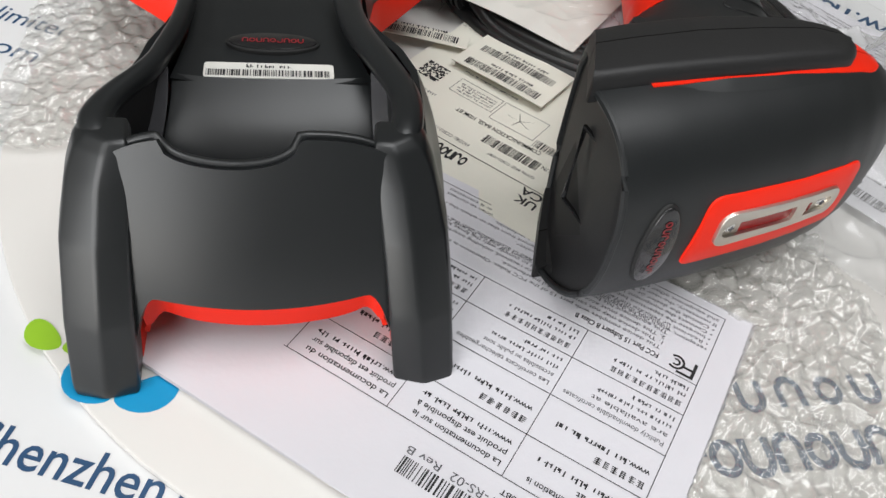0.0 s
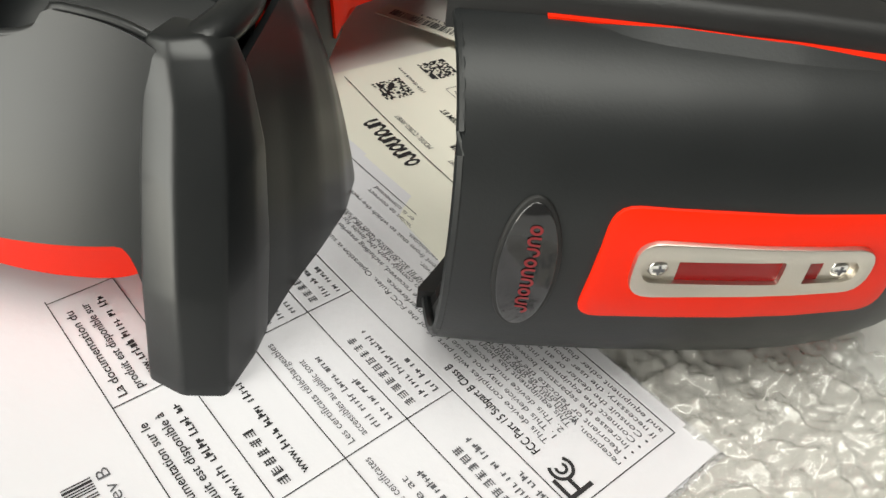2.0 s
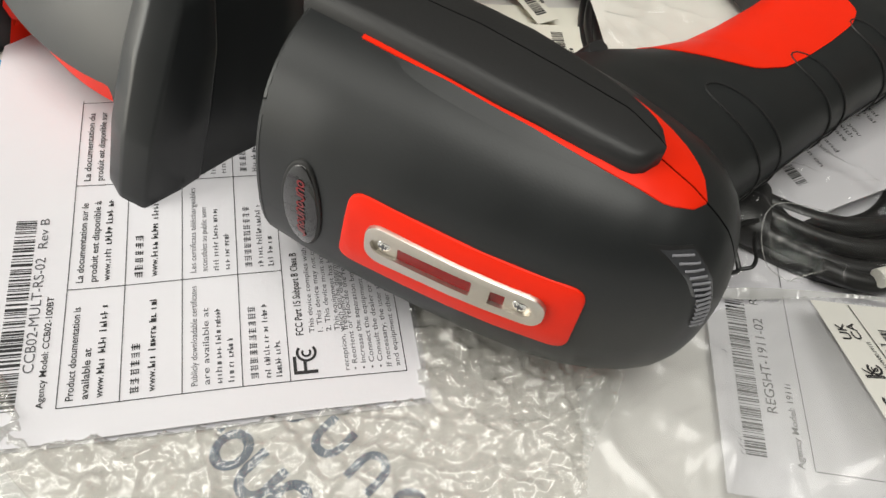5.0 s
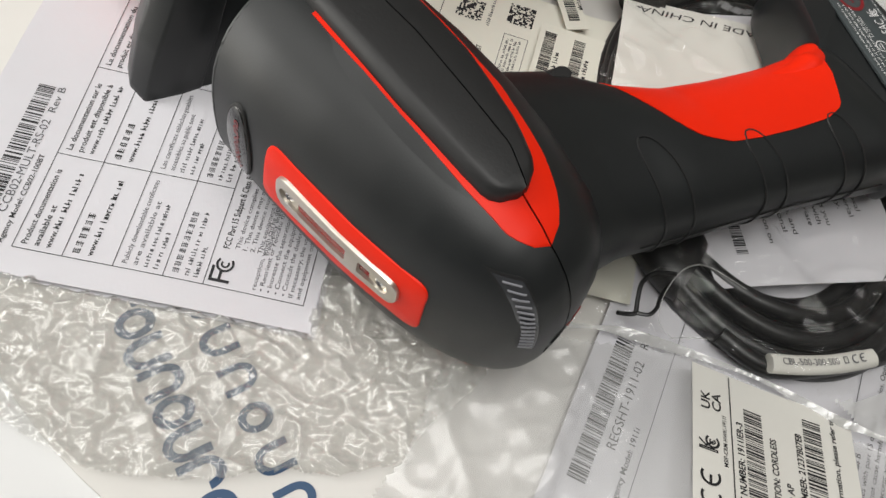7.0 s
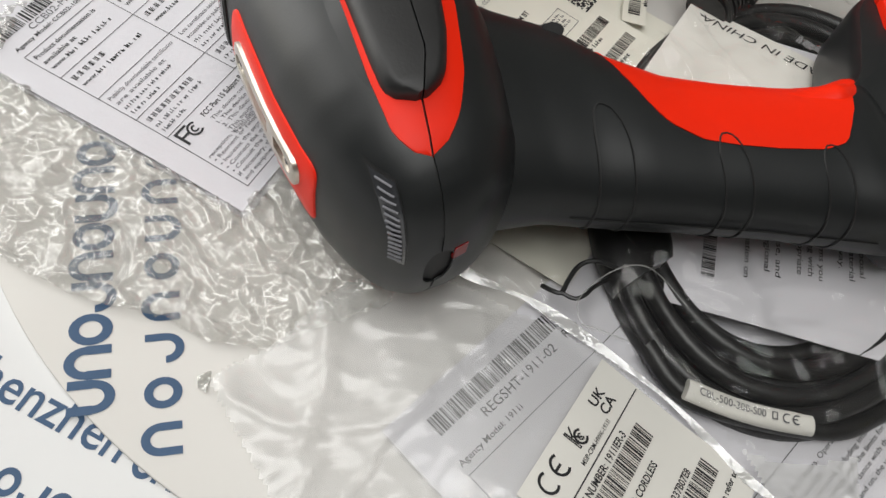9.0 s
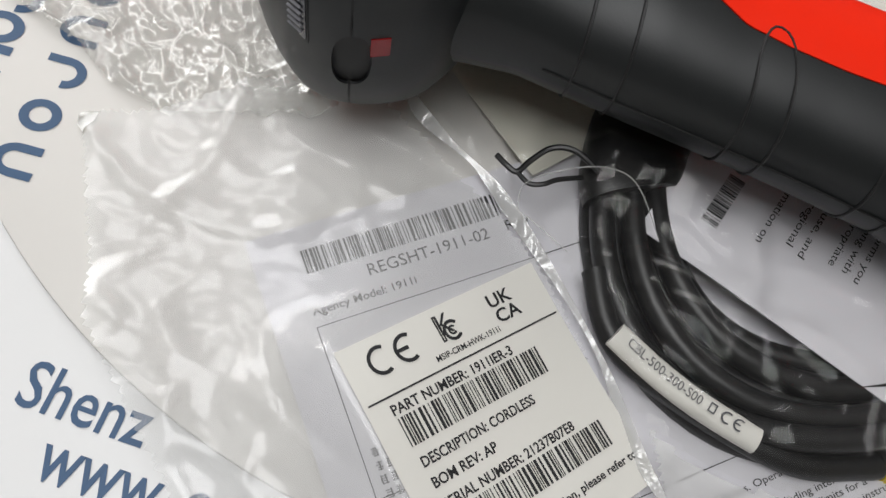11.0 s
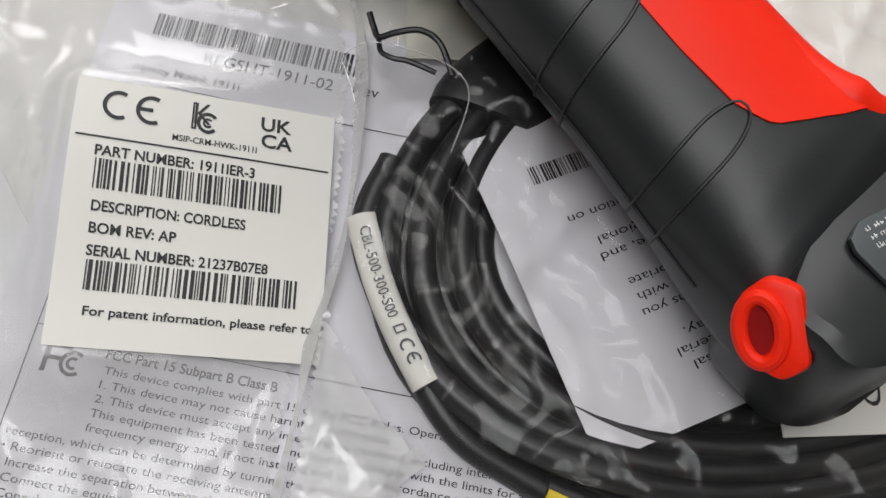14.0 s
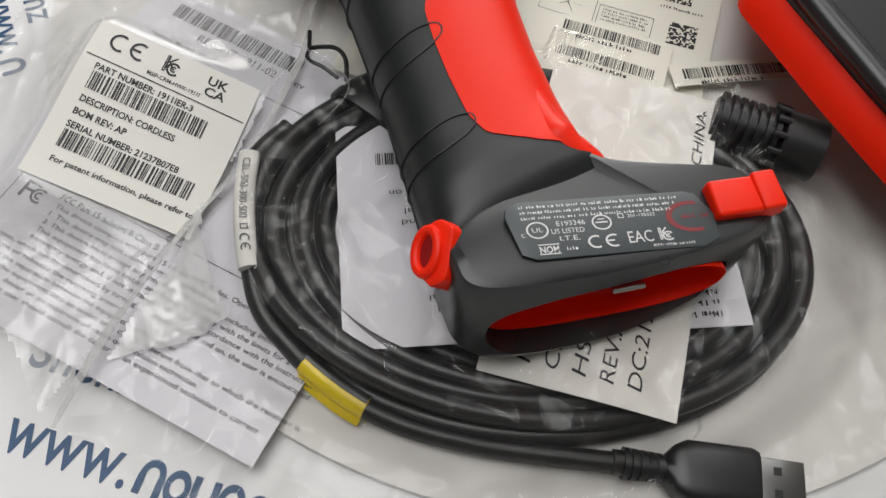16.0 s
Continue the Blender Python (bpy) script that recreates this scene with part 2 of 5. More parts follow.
def rounded(w, h, r, n=5, cx=0.0, cy=0.0):
    out = []
    for sx, sy, a0 in ((1, 1, 0), (-1, 1, 90), (-1, -1, 180), (1, -1, 270)):
        for k in range(n + 1):
            a = radians(a0 + 90 * k / n)
            out.append((cx + sx * (w / 2 - r) + r * math.cos(a), cy + sy * (h / 2 - r) + r * math.sin(a)))
    return out


# ---- printing: flat ink laid a hair above its sheet ----
class Print:
    """Gathers letters, bars and lines of one ink in a sheet's own plane (x along the line, y up)."""

    def __init__(self):
        self.bm = bmesh.new()

    def quad(self, pts):
        self.bm.faces.new([self.bm.verts.new((x, y, 0)) for x, y in pts])

    def bar(self, x0, y0, x1, y1):
        nx, ny = max(1, int(abs(x1 - x0) / 0.006)), max(1, int(abs(y1 - y0) / 0.006))
        for i in range(nx):
            for j in range(ny):
                a, b = x0 + (x1 - x0) * i / nx, x0 + (x1 - x0) * (i + 1) / nx
                c, d = y0 + (y1 - y0) * j / ny, y0 + (y1 - y0) * (j + 1) / ny
                self.quad([(a, c), (b, c), (b, d), (a, d)])

    def text(self, words, x0, y, x1, height, angle=0.0, bold=0.0, shear=0.0):
        """Words from x0 to x1 on the base line y, with capitals of that height."""
        cu = bpy.data.curves.new("words", "FONT")
        cu.body, cu.size, cu.offset, cu.shear, cu.resolution_u = words, 1.0, bold, shear, 3
        ob = bpy.data.objects.new("words", cu)
        me = bpy.data.meshes.new_from_object(ob)
        xs = [v.co.x for v in me.vertices] or [0, 1]
        lo, hi = min(xs), max(xs)
        k, kh = (x1 - x0) / (hi - lo), height / 0.69
        for v in me.vertices:
            v.co = ((v.co.x - lo) * k + x0, v.co.y * kh + y, 0)
        if angle:
            me.transform(Matrix.Translation((x0, y, 0)) @ Matrix.Rotation(radians(angle), 4, "Z") @ Matrix.Translation((-x0, -y, 0)))
        self.bm.from_mesh(me)
        bpy.data.objects.remove(ob)
        bpy.data.curves.remove(cu)
        bpy.data.meshes.remove(me)

    def barcode(self, x0, y0, x1, y1, seed=1, n=46):
        rng = random.Random(seed)
        ws = [rng.choice((1, 1, 1, 2, 2, 3)) for _ in range(2 * n + 1)]
        k, x = (x1 - x0) / sum(ws), x0
        for i, w in enumerate(ws):
            if i % 2 == 0:
                self.bar(x, y0, x + w * k, y1)
            x += w * k

    def words_bars(self, x0, y, x1, height, seed=1, weight=0.55):
        """Words too small to read: short bars of their size."""
        rng = random.Random(seed)
        x = x0
        while x < x1:
            w = min(height * rng.uniform(1.2, 4.6), x1 - x)
            if w > height * 0.4:
                n = max(1, int(w / (height * 0.62)))
                for k in range(n):
                    a = x + w * k / n
                    self.bar(a, y, a + w / n * 0.34, y + height * rng.choice((0.72, 0.72, 1.0)))
                    if rng.random() < 0.75:
                        self.bar(a + w / n * 0.34, y + height * rng.choice((0, 0.3, 0.56)), a + w / n * 0.8, y + height * rng.choice((0.16, 0.46, 0.72)))
            x += w + height * 0.55

    def ideograms(self, x0, y, x1, height, seed=1):
        """Square signs that cannot be read: small stacks of strokes."""
        rng = random.Random(seed)
        x = x0
        while x + height <= x1 + 1e-6:
            for k in range(4):
                yy = y + height * (0.04 + 0.25 * k)
                a = rng.uniform(0, 0.25)
                self.bar(x + height * a, yy, x + height * (0.92 - rng.uniform(0, 0.2)), yy + height * 0.1)
            for k in range(2):
                xx = x + height * rng.uniform(0.1, 0.75)
                self.bar(xx, y, xx + height * 0.11, y + height * 0.98)
            x += height * 1.1

    def matrix_code(self, x, y, size, seed=1, n=15):
        """A square patch of speckle."""
        rng = random.Random(seed)
        c = size / n
        for i in range(n):
            for j in range(n):
                if rng.random() < 0.52:
                    self.bar(x + i * c, y + j * c, x + (i + 1) * c, y + (j + 1) * c)

    def outline_box(self, x0, y0, x1, y1, w):
        self.bar(x0, y0, x1, y0 + w), self.bar(x0, y1 - w, x1, y1), self.bar(x0, y0 + w, x0 + w, y1 - w), self.bar(x1 - w, y0 + w, x1, y1 - w)

    def arc(self, cx, cy, r, w, a0, a1, n=20, squash=1.0):
        for k in range(n):
            p, q = radians(a0 + (a1 - a0) * k / n), radians(a0 + (a1 - a0) * (k + 1) / n)
            self.quad([(cx + (r + s) * math.cos(t) * squash, cy + (r + s) * math.sin(t)) for s, t in ((-w / 2, p), (w / 2, p), (w / 2, q), (-w / 2, q))])

    def lay(self, name, mat, parent, fn, label=""):
        """Bends the ink on to the sheet: fn(x, y) gives the place."""
        for v in self.bm.verts:
            v.co = fn(v.co.x, v.co.y)
        return part(name, self.bm, mat, parent, label, smooth=False)


def ce_mark(p, x, y, h):
    p.arc(x + h * 0.5, y + h * 0.5, h * 0.44, h * 0.13, 60, 300)
    p.arc(x + h * 1.55, y + h * 0.5, h * 0.44, h * 0.13, 60, 300)
    p.bar(x + h * 1.12, y + h * 0.44, x + h * 1.6, y + h * 0.57)


def fcc_mark(p, x, y, h):
    p.bar(x, y, x + h * 0.16, y + h), p.bar(x + h * 0.16, y + h * 0.86, x + h * 0.85, y + h), p.bar(x + h * 0.16, y + h * 0.44, x + h * 0.6, y + h * 0.58)
    p.arc(x + h * 1.0, y + h * 0.42, h * 0.38, h * 0.12, 50, 310)
    p.arc(x + h * 1.0, y + h * 0.42, h * 0.17, h * 0.1, 50, 310)


def kc_mark(p, x, y, h):
    p.outline_box(x, y + h * 0.1, x + h * 0.16, y + h, h * 0.06)
    p.text("K", x + h * 0.08, y + h * 0.3, x + h * 0.62, h * 0.7)
    p.arc(x + h * 0.52, y + h * 0.36, h * 0.3, h * 0.11, 40, 320)
    p.arc(x + h * 0.52, y + h * 0.36, h * 0.13, h * 0.07, 40, 320)


def ukca_mark(p, x, y, h):
    p.text("UK", x, y + h * 0.54, x + h * 0.98, h * 0.42, bold=0.02)
    p.text("CA", x + h * 0.04, y, x + h * 1.05, h * 0.42, bold=0.02)


# ---- the room that closes the place ----
def structure(name, bm, mat, label, category):
    return tagged(part(name, bm, mat, smooth=False), label, category, kind="structure")


TOP = -0.003
structure("floor", box(-2.2, 2.2, -1.6, 2.2, -0.80, -0.75), FLOOR, "grey floor of the room", "floor")
structure("ceiling", box(-2.2, 2.2, -1.6, 2.2, 1.75, 1.80), CEILING, "plain off-white ceiling", "ceiling")
structure("wall_north", box(-2.2, 2.2, 2.2, 2.3, -0.80, 1.80), WALL, "plain painted wall", "wall")
structure("wall_east", box(2.2, 2.3, -1.6, 2.3, -0.80, 1.80), WALL, "plain painted wall", "wall")
structure("wall_west", box(-2.3, -2.2, -1.6, 2.3, -0.80, 1.80), WALL, "plain painted wall", "wall")
WX0, WX1, WZ0, WZ1 = -1.97, -0.23, -0.30, 1.50
bm = box(-2.3, WX0, -1.6, -1.5, -0.80, 1.80)
box(WX1, 2.3, -1.6, -1.5, -0.80, 1.80, bm=bm), box(WX0, WX1, -1.6, -1.5, -0.80, WZ0, bm=bm), box(WX0, WX1, -1.6, -1.5, WZ1, 1.80, bm=bm)
structure("wall_south", bm, WALL, "plain painted wall with a window opening", "wall")
bm = box(WX0, WX0 + 0.04, -1.58, -1.50, WZ0, WZ1)
box(WX1 - 0.04, WX1, -1.58, -1.50, WZ0, WZ1, bm=bm), box(WX0 + 0.04, WX1 - 0.04, -1.58, -1.50, WZ0, WZ0 + 0.04, bm=bm), box(WX0 + 0.04, WX1 - 0.04, -1.58, -1.50, WZ1 - 0.04, WZ1, bm=bm), box(-1.12, -1.08, -1.58, -1.50, WZ0 + 0.04, WZ1 - 0.04, bm=bm)
structure("window_1", bm, FRAME, "white framed window letting daylight in", "window")

table = thing("table", "white work table covered with a printed white sheet", "table", pose(0.08, 0.26, -0.75))
part("tabletop", box(-0.75, 0.75, -0.45, 0.45, 0.715, 0.75 + TOP, 0.004), TABLE, table)
for sx in (-0.68, 0.68):
    for sy in (-0.38, 0.38):
        part("leg", box(sx - 0.025, sx + 0.025, sy - 0.025, sy + 0.025, 0, 0.715, 0.003), FRAME, table)


def along(x, y, dx, dy, z):
    """A print's plane with its origin at (x, y), lines running along (dx, dy)."""
    n = math.hypot(dx, dy)
    dx, dy = dx / n, dy / n
    return lambda p, q: (x + dx * p - dy * q, y + dy * p + dx * q, z)


def letters_as_shapes(p, x0, y, x1, height, seed, n):
    """A trade name drawn as a row of plain thick rings and arches of its size and colour."""
    rng = random.Random(seed)
    w = (x1 - x0) / n
    for k in range(n):
        kind, cx = (1, 0, 3, 1, 0, 2)[(k + seed) % 6], x0 + (k + 0.5) * w
        flat = min(0.88, 0.92 * w / height)
        if kind == 0:
            p.arc(cx, y + height / 2, height * 0.40, height * 0.25, 0, 360, 20, flat)
            continue
        p.arc(cx, y + height * (0.58 if kind == 1 else 0.42), height * 0.40, height * 0.25, 0 if kind == 1 else 180, 180 if kind == 1 else 360, 12, flat)
        for side in (-1, 1):
            if kind < 3 or side == 1:
                q = cx + side * height * 0.40 * flat
                p.bar(q - height * 0.115, y + (0 if kind == 1 else height * 0.42), q + height * 0.115, y + (height * 0.58 if kind == 1 else height))


TZ = TOP + 0.00015
for spot in ((-0.0585, 0.1030, 0.98, -0.2), (0.1950, 0.0965, 0.42, 0.907), (-0.132, 0.2785, 0.966, -0.257)):
    p = Print()
    if spot[0] < -0.1:
        p.text("limited", 0.012, 0, 0.043, 0.0085)
        letters_as_shapes(p, 0.0, -0.0165, 0.015, 0.0055, 3, 2)
        p.text("com", 0.018, -0.0175, 0.041, 0.0085)
    else:
        p.text("Shenzhen", 0, 0, 0.048, 0.0095, bold=0.008)
        letters_as_shapes(p, 0.0515, 0, 0.082, 0.0062, 5, 5)
        p.text("www.", -0.004, -0.0185, 0.0235, 0.0095, bold=0.008)
        letters_as_shapes(p, 0.025, -0.0185, 0.075, 0.0068, 7, 7)
    p.lay("print", NAVY_INK, None, along(*spot, TZ))
for o in [o for o in scene.objects if o.name.startswith("print")]:
    o.parent = table
    o.matrix_parent_inverse = pose(-0.08, -0.26, 0.75)
    o["label"] = "navy blue printed lettering"
p = Print()
p.text("www.", 0.0, 0, 0.034, 0.0125, bold=0.008)
letters_as_shapes(p, 0.0365, 0, 0.086, 0.0085, 9, 7)
o = p.lay("print", NAVY_INK, table, along(0.2715, 0.3440, -0.83, 0.56, TZ), "navy blue printed lettering")
o.matrix_parent_inverse = pose(-0.08, -0.26, 0.75)
p = Print()
p.text("Shenzhen", 0, 0, 0.05, 0.0115, bold=0.008)
o = p.lay("print", NAVY_INK, table, along(0.2625, 0.3235, -0.83, 0.56, TZ), "navy blue printed lettering")
o.matrix_parent_inverse = pose(-0.08, -0.26, 0.75)

p = Print()
p.text("Shenz", 0, 0, 0.0270, 0.0095, bold=0.008)
o = p.lay("print", NAVY_INK, table, along(0.2540, 0.1795, -0.1, 0.99, TZ), "navy blue printed lettering")
o.matrix_parent_inverse = pose(-0.08, -0.26, 0.75)
p = Print()
p.text("www.", 0.0, 0, 0.0265, 0.0100, bold=0.008)
letters_as_shapes(p, 0.0285, 0, 0.0365, 0.0068, 9, 1)
o = p.lay("print", NAVY_INK, table, along(0.2645, 0.1905, -0.1, 0.99, TZ), "navy blue printed lettering")
o.matrix_parent_inverse = pose(-0.08, -0.26, 0.75)

# ---- the round board ----
CX, CY, CR = 0.0774, 0.2450, 0.1704
board = thing("round_board", "round off-white display board with navy lettering lying on the table", "board", pose(CX, CY, TOP))
rim = [(CR * math.cos(a * math.tau / 128), CR * math.sin(a * math.tau / 128)) for a in range(128)]
part("disc", plate(rim, 0, 0.003 - 0.00005, 0.0006), DISC, board)
back = pose(-CX, -CY, -TOP)


def on_board(p, name, mat, fn, label):
    o = p.lay(name, mat, board, fn, label)
    o.matrix_parent_inverse = back


for x, y, h, pitch, n, seed in ((0.2035, 0.1372, 0.0105, 0.0092, 16, 11), (0.2145, 0.1566, 0.0090, 0.0120, 13, 12)):
    p = Print()
    letters_as_shapes(p, 0, 0, pitch * n, h, seed, n)
    on_board(p, "print", NAVY_INK, along(x, y, -0.984, -0.178, 0.0001), "navy blue printed trade name shapes")
for mat, cx, cy, r, label in ((GREEN_INK, -0.0455, 0.1330, 0.0062, "green leaf of a printed clover"), (BLUE_INK, -0.0285, 0.1195, 0.0082, "blue leaf of a printed clover")):
    p = Print()
    for s in (-1, 1):
        p.quad([(s * (0.04 * r + 1.75 * r * (1 - math.cos(a * math.pi / 10)) / 2), 0.3 * r * (1 - math.cos(a * math.pi / 10)) + r * 0.85 * math.sin(a * math.tau / 20) * (0.55 + 0.225 * (1 - math.cos(a * math.pi / 10)))) for a in range(20)][::s])
    on_board(p, "print", mat, along(cx, cy, 1, -0.1, 0.0001), label)
for k, (x, y, s) in enumerate(((0.1775, 0.0975, 0.0011), (0.1865, 0.1035, 0.0008), (0.172, 0.0905, 0.0009), (-0.066, 0.128, 0.0011), (-0.061, 0.122, 0.0007), (-0.072, 0.137, 0.0006), (0.187, 0.094, 0.0006))):
    bm = bmesh.new()
    bmesh.ops.create_icosphere(bm, subdivisions=1, radius=s)
    for v in bm.verts:
        v.co = (v.co.x + x, v.co.y * 0.7 + y, v.co.z * 0.35 + (TOP if math.hypot(x - CX, y - CY) > CR else 0) + s * 0.25)
    tagged(part("crumb", bm, DIRT), "tiny brown crumb of dirt on the white table", "crumb", "crumbs on the table")


# ---- sheets of paper ----
def sheet(name, label, category, m, w, h, mat, fn, nx=24, ny=24, depth=0.00025, x0=0.0, y0=0.0, corners=None):
    """A thin sheet with its lower left corner at the origin of m; fn(x, y) gives its lift."""
    ob = thing(name, label, category, m)

    def place(s, t):
        if corners:
            (ax, ay), (bx, by), (cx, cy), (dx, dy) = corners
            x = (ax * (1 - s) + bx * s) * (1 - t) + (dx * (1 - s) + cx * s) * t
            y = (ay * (1 - s) + by * s) * (1 - t) + (dy * (1 - s) + cy * s) * t
        else:
            x, y = x0 + w * s, y0 + h * t
        return (x, y, fn(x, y))

    part("paper", leaf_of(surface(place, nx, ny), depth), mat, ob, smooth=True, angle=60)
    return ob


def ink_on(p, name, mat, ob, fn, label=""):
    return p.lay(name, mat, ob, lambda x, y: (x, y, fn(x, y) + 0.00016), label)


# The regulatory leaflet under cradle and scanner: x along the lines, y up the page.
leaf_m = pose(0.144, 0.162, 0, 0, 0, 151.4)


def leaf_z(x, y):
    return 0.0023 + 0.0004 * math.sin(x * 55 + y * 30) + 0.0004 * math.sin(y * 70 - 1)


leaflet = sheet("leaflet", "folded white paper leaflet with small black regulatory print under the scanner", "leaflet", leaf_m, 0.148, 0.11, PAPER, leaf_z, corners=((0, 0), (0.148, 0), (0.146, 0.109), (-0.001, 0.111)))
part("paper", leaf_of(surface(lambda s, t: (-0.0012 + 0.148 * s, -0.0016 + 0.111 * t, 0.0010 + 0.0002 * math.sin(9 * s)), 12, 12), 0.00025), PAPER, leaflet, "lower fold of the leaflet", angle=60)
p, g = Print(), Print()
p.barcode(0.008, 0.0935, 0.0625, 0.0985, 21, 60)
g.text("CCB02-MULT-RS-02", 0.0175, 0.0905, 0.0505, 0.0024)
g.text("Rev B", 0.0535, 0.0905, 0.063, 0.0022)
p.text("Agency Model: CCB02-100BT", 0.008, 0.0876, 0.0385, 0.0015, bold=0.012)
L = 0.00022
for y in (0.0846, 0.0709, 0.0569, 0.0430, 0.0318, 0.0035):
    p.bar(0.0075, y, 0.106 if y > 0.05 else 0.140, y + L)
for x, lo in ((0.0075, 0.0035), (0.0400, 0.0318), (0.0735, 0.0318), (0.105, 0.0318)):
    p.bar(x, lo, x + L, 0.0846)
columns = ((0.0092, "Product documentation is", "available at"), (0.0420, "La documentation sur le", "produit est disponible à"), (0.0752, "La documentation du", "produit est disponible sur"))
for k, (x, one, two) in enumerate(columns):
    p.text(one, x, 0.0812, x + 0.0255, 0.0017, bold=0.012)
    p.text(two, x, 0.0780, x + (0.0135 if k == 0 else 0.026), 0.0017, bold=0.012)
    p.text("www.", x, 0.0748, x + 0.0058, 0.0017, bold=0.012)
    p.words_bars(x + 0.0063, 0.0748, x + 0.0265, 0.0017, 40 + k)
    p.ideograms(x, 0.0668, x + 0.0155, 0.0021, 50 + k)
    p.text("www.", x, 0.0632, x + 0.0058, 0.0017, bold=0.012)
    p.words_bars(x + 0.0063, 0.0632, x + 0.0265, 0.0017, 60 + k)
    one, two = (("Publicly downloadable certificates", "are available at") if k == 0 else ("Les certificats téléchargeables", "accessibles au public sont"))
    g.text(one, x, 0.0535, x + 0.0285, 0.0015)
    g.text(two, x, 0.0507, x + 0.0215, 0.0015)
    for r in range(2):
        g.words_bars(x, 0.0478 - r * 0.0028, x + 0.021 - r * 0.009, 0.0014, 70 + 5 * k + r)
    g.ideograms(x, 0.0393, x + 0.021, 0.0019, 80 + k)
    g.words_bars(x, 0.0364, x + 0.021, 0.0014, 90 + k)
    g.words_bars(x, 0.0338, x + 0.010, 0.0014, 95 + k)
fcc_mark(p, 0.0092, 0.0252, 0.0058)
p.text("FCC Part 15 Subpart B Class B", 0.0200, 0.0279, 0.0455, 0.0018, bold=0.014)
small = ("This device complies with part 15 of the FCC Rules. Operation is subject to the following", "1. This device may not cause harmful interference.", "2. This device must accept any interference received, including interference that may cause", "This equipment has been tested and found to comply with the limits for a Class B digital", "frequency energy and, if not installed and used in accordance with the instructions")
for k, words in enumerate(small):
    g.text(words, 0.0205, 0.0251 - k * 0.0021, 0.0205 + 0.00104 * len(words), 0.0013)
bullets = ("reception, which can be determined by turning the equipment off and on, the user is encouraged", "• Reorient or relocate the receiving antenna.", "• Increase the separation between the equipment and receiver.", "• Connect the equipment into an outlet on a circuit different from that to which the receiver is", "• Consult the dealer or an experienced radio or television technician.", "If necessary, the user should consult the dealer or an experienced technician to correct", "and equipment other than those specified by the maker to which the receiver is connected")
for k, words in enumerate(bullets):
    g.text(words, 0.0092, 0.0176 - k * 0.0021, 0.0092 + 0.00104 * len(words), 0.0013)
ink_on(p, "print", INK, leaflet, leaf_z)
ink_on(g, "print", INK_GREY, leaflet, leaf_z)

# The cream shipping label between cradle and scanner.
cream_m = pose(0.116, 0.192, 0, 0, 0, 145.1)


def cream_z(x, y):
    return 0.0016 + 0.0005 * math.sin(x * 60) + (0.0035 * max(0, -y - 0.05) / 0.03)


cream = sheet("shipping_label", "cream printed shipping label with barcodes lying flat on the board", "label", cream_m, 0.118, 0.095, CREAM, cream_z, y0=-0.088, corners=((-0.002, -0.078), (0.113, -0.078), (0.113, 0.026), (-0.002, 0.026)))
p, g = Print(), Print()
p.bar(0.03, 0.0062, 0.110, 0.0065)
letters_as_shapes(p, 0.0635, 0.0085, 0.0870, 0.0046, 31, 9)
p.barcode(0.0440, -0.0068, 0.0665, -0.0022, 22, 34)
g.text("COMM. BASE: CCB02-100BT", 0.0420, 0.0008, 0.0610, 0.0013)
g.text("MODEL: CCB02-100BT", 0.0680, 0.0020, 0.0860, 0.0016)
p.text("S7N", 0.0395, -0.0062, 0.0430, 0.0018)
ukca_mark(p, 0.0340, 0.0072, 0.0080)
ce_mark(p, 0.0215, 0.0080, 0.0055)
p.text("COMMUNICATION BASE, 100M BT", 0.0470, -0.0118, 0.0830, 0.0020, bold=0.01)
p.barcode(0.0400, -0.0165, 0.0520, -0.0125, 23, 18)
g.outline_box(0.0530, -0.0270, 0.0720, -0.0150, 0.0002)
g.outline_box(0.0730, -0.0270, 0.0920, -0.0180, 0.0002)
for k in range(4):
    g.words_bars(0.0745, -0.0202 - k * 0.0015, 0.0905, 0.0010, 120 + k)
for a in range(5):
    p.quad([(0.0620, -0.0210), (0.0624, -0.0210), (0.0620 + 0.0055 * math.cos(a * 1.3), -0.0210 + 0.0042 * math.sin(a * 1.3)), (0.0619 + 0.0055 * math.cos(a * 1.3), -0.0211 + 0.0042 * math.sin(a * 1.3))])
p.matrix_code(0.0935, -0.0085, 0.0096, 24), p.matrix_code(0.0975, -0.0270, 0.0096, 25)
g.words_bars(0.0930, -0.0118, 0.1080, 0.0013, 130), g.words_bars(0.0700, -0.0320, 0.0950, 0.0013, 131)
p.barcode(0.0850, -0.0680, 0.1090, -0.0635, 26, 36)
g.words_bars(0.0890, -0.0710, 0.1060, 0.0015, 132)
ink_on(p, "print", INK, cream, cream_z)
ink_on(g, "print", INK_GREY, cream, cream_z)

# Two barcode stickers, one strip and one pair.
for w, h, x, y, rz, rows, label in ((0.0405, 0.0245, 0.0985, 0.2706, 145.0, 2, "cream barcode sticker with two rows of bars"), (0.0430, 0.0085, 0.0580, 0.2895, 170.5, 1, "cream barcode sticker with one row of bars")):
    def strip_z(q, r):
        return 0.0046 + 0.0003 * math.sin(q * 90)

    st = sheet("barcode_sticker", label, "sticker", pose(x, y, 0, 0, 0, rz), w, h, CREAM, strip_z, 10, 6)
    p = Print()
    for r in range(rows):
        y0 = h - 0.0062 - r * 0.0108
        p.barcode(0.004, y0, w - 0.004, y0 + 0.0042, 27 + r, 50)
        p.words_bars(0.009, y0 - 0.0024, w - 0.012, 0.0017, 140 + r)
    ink_on(p, "print", INK, st, strip_z)

# The sheet in the clear bag, with its regulatory print.
reg_m = pose(0.2055, 0.2046, 0, 0, 0, 135.2)


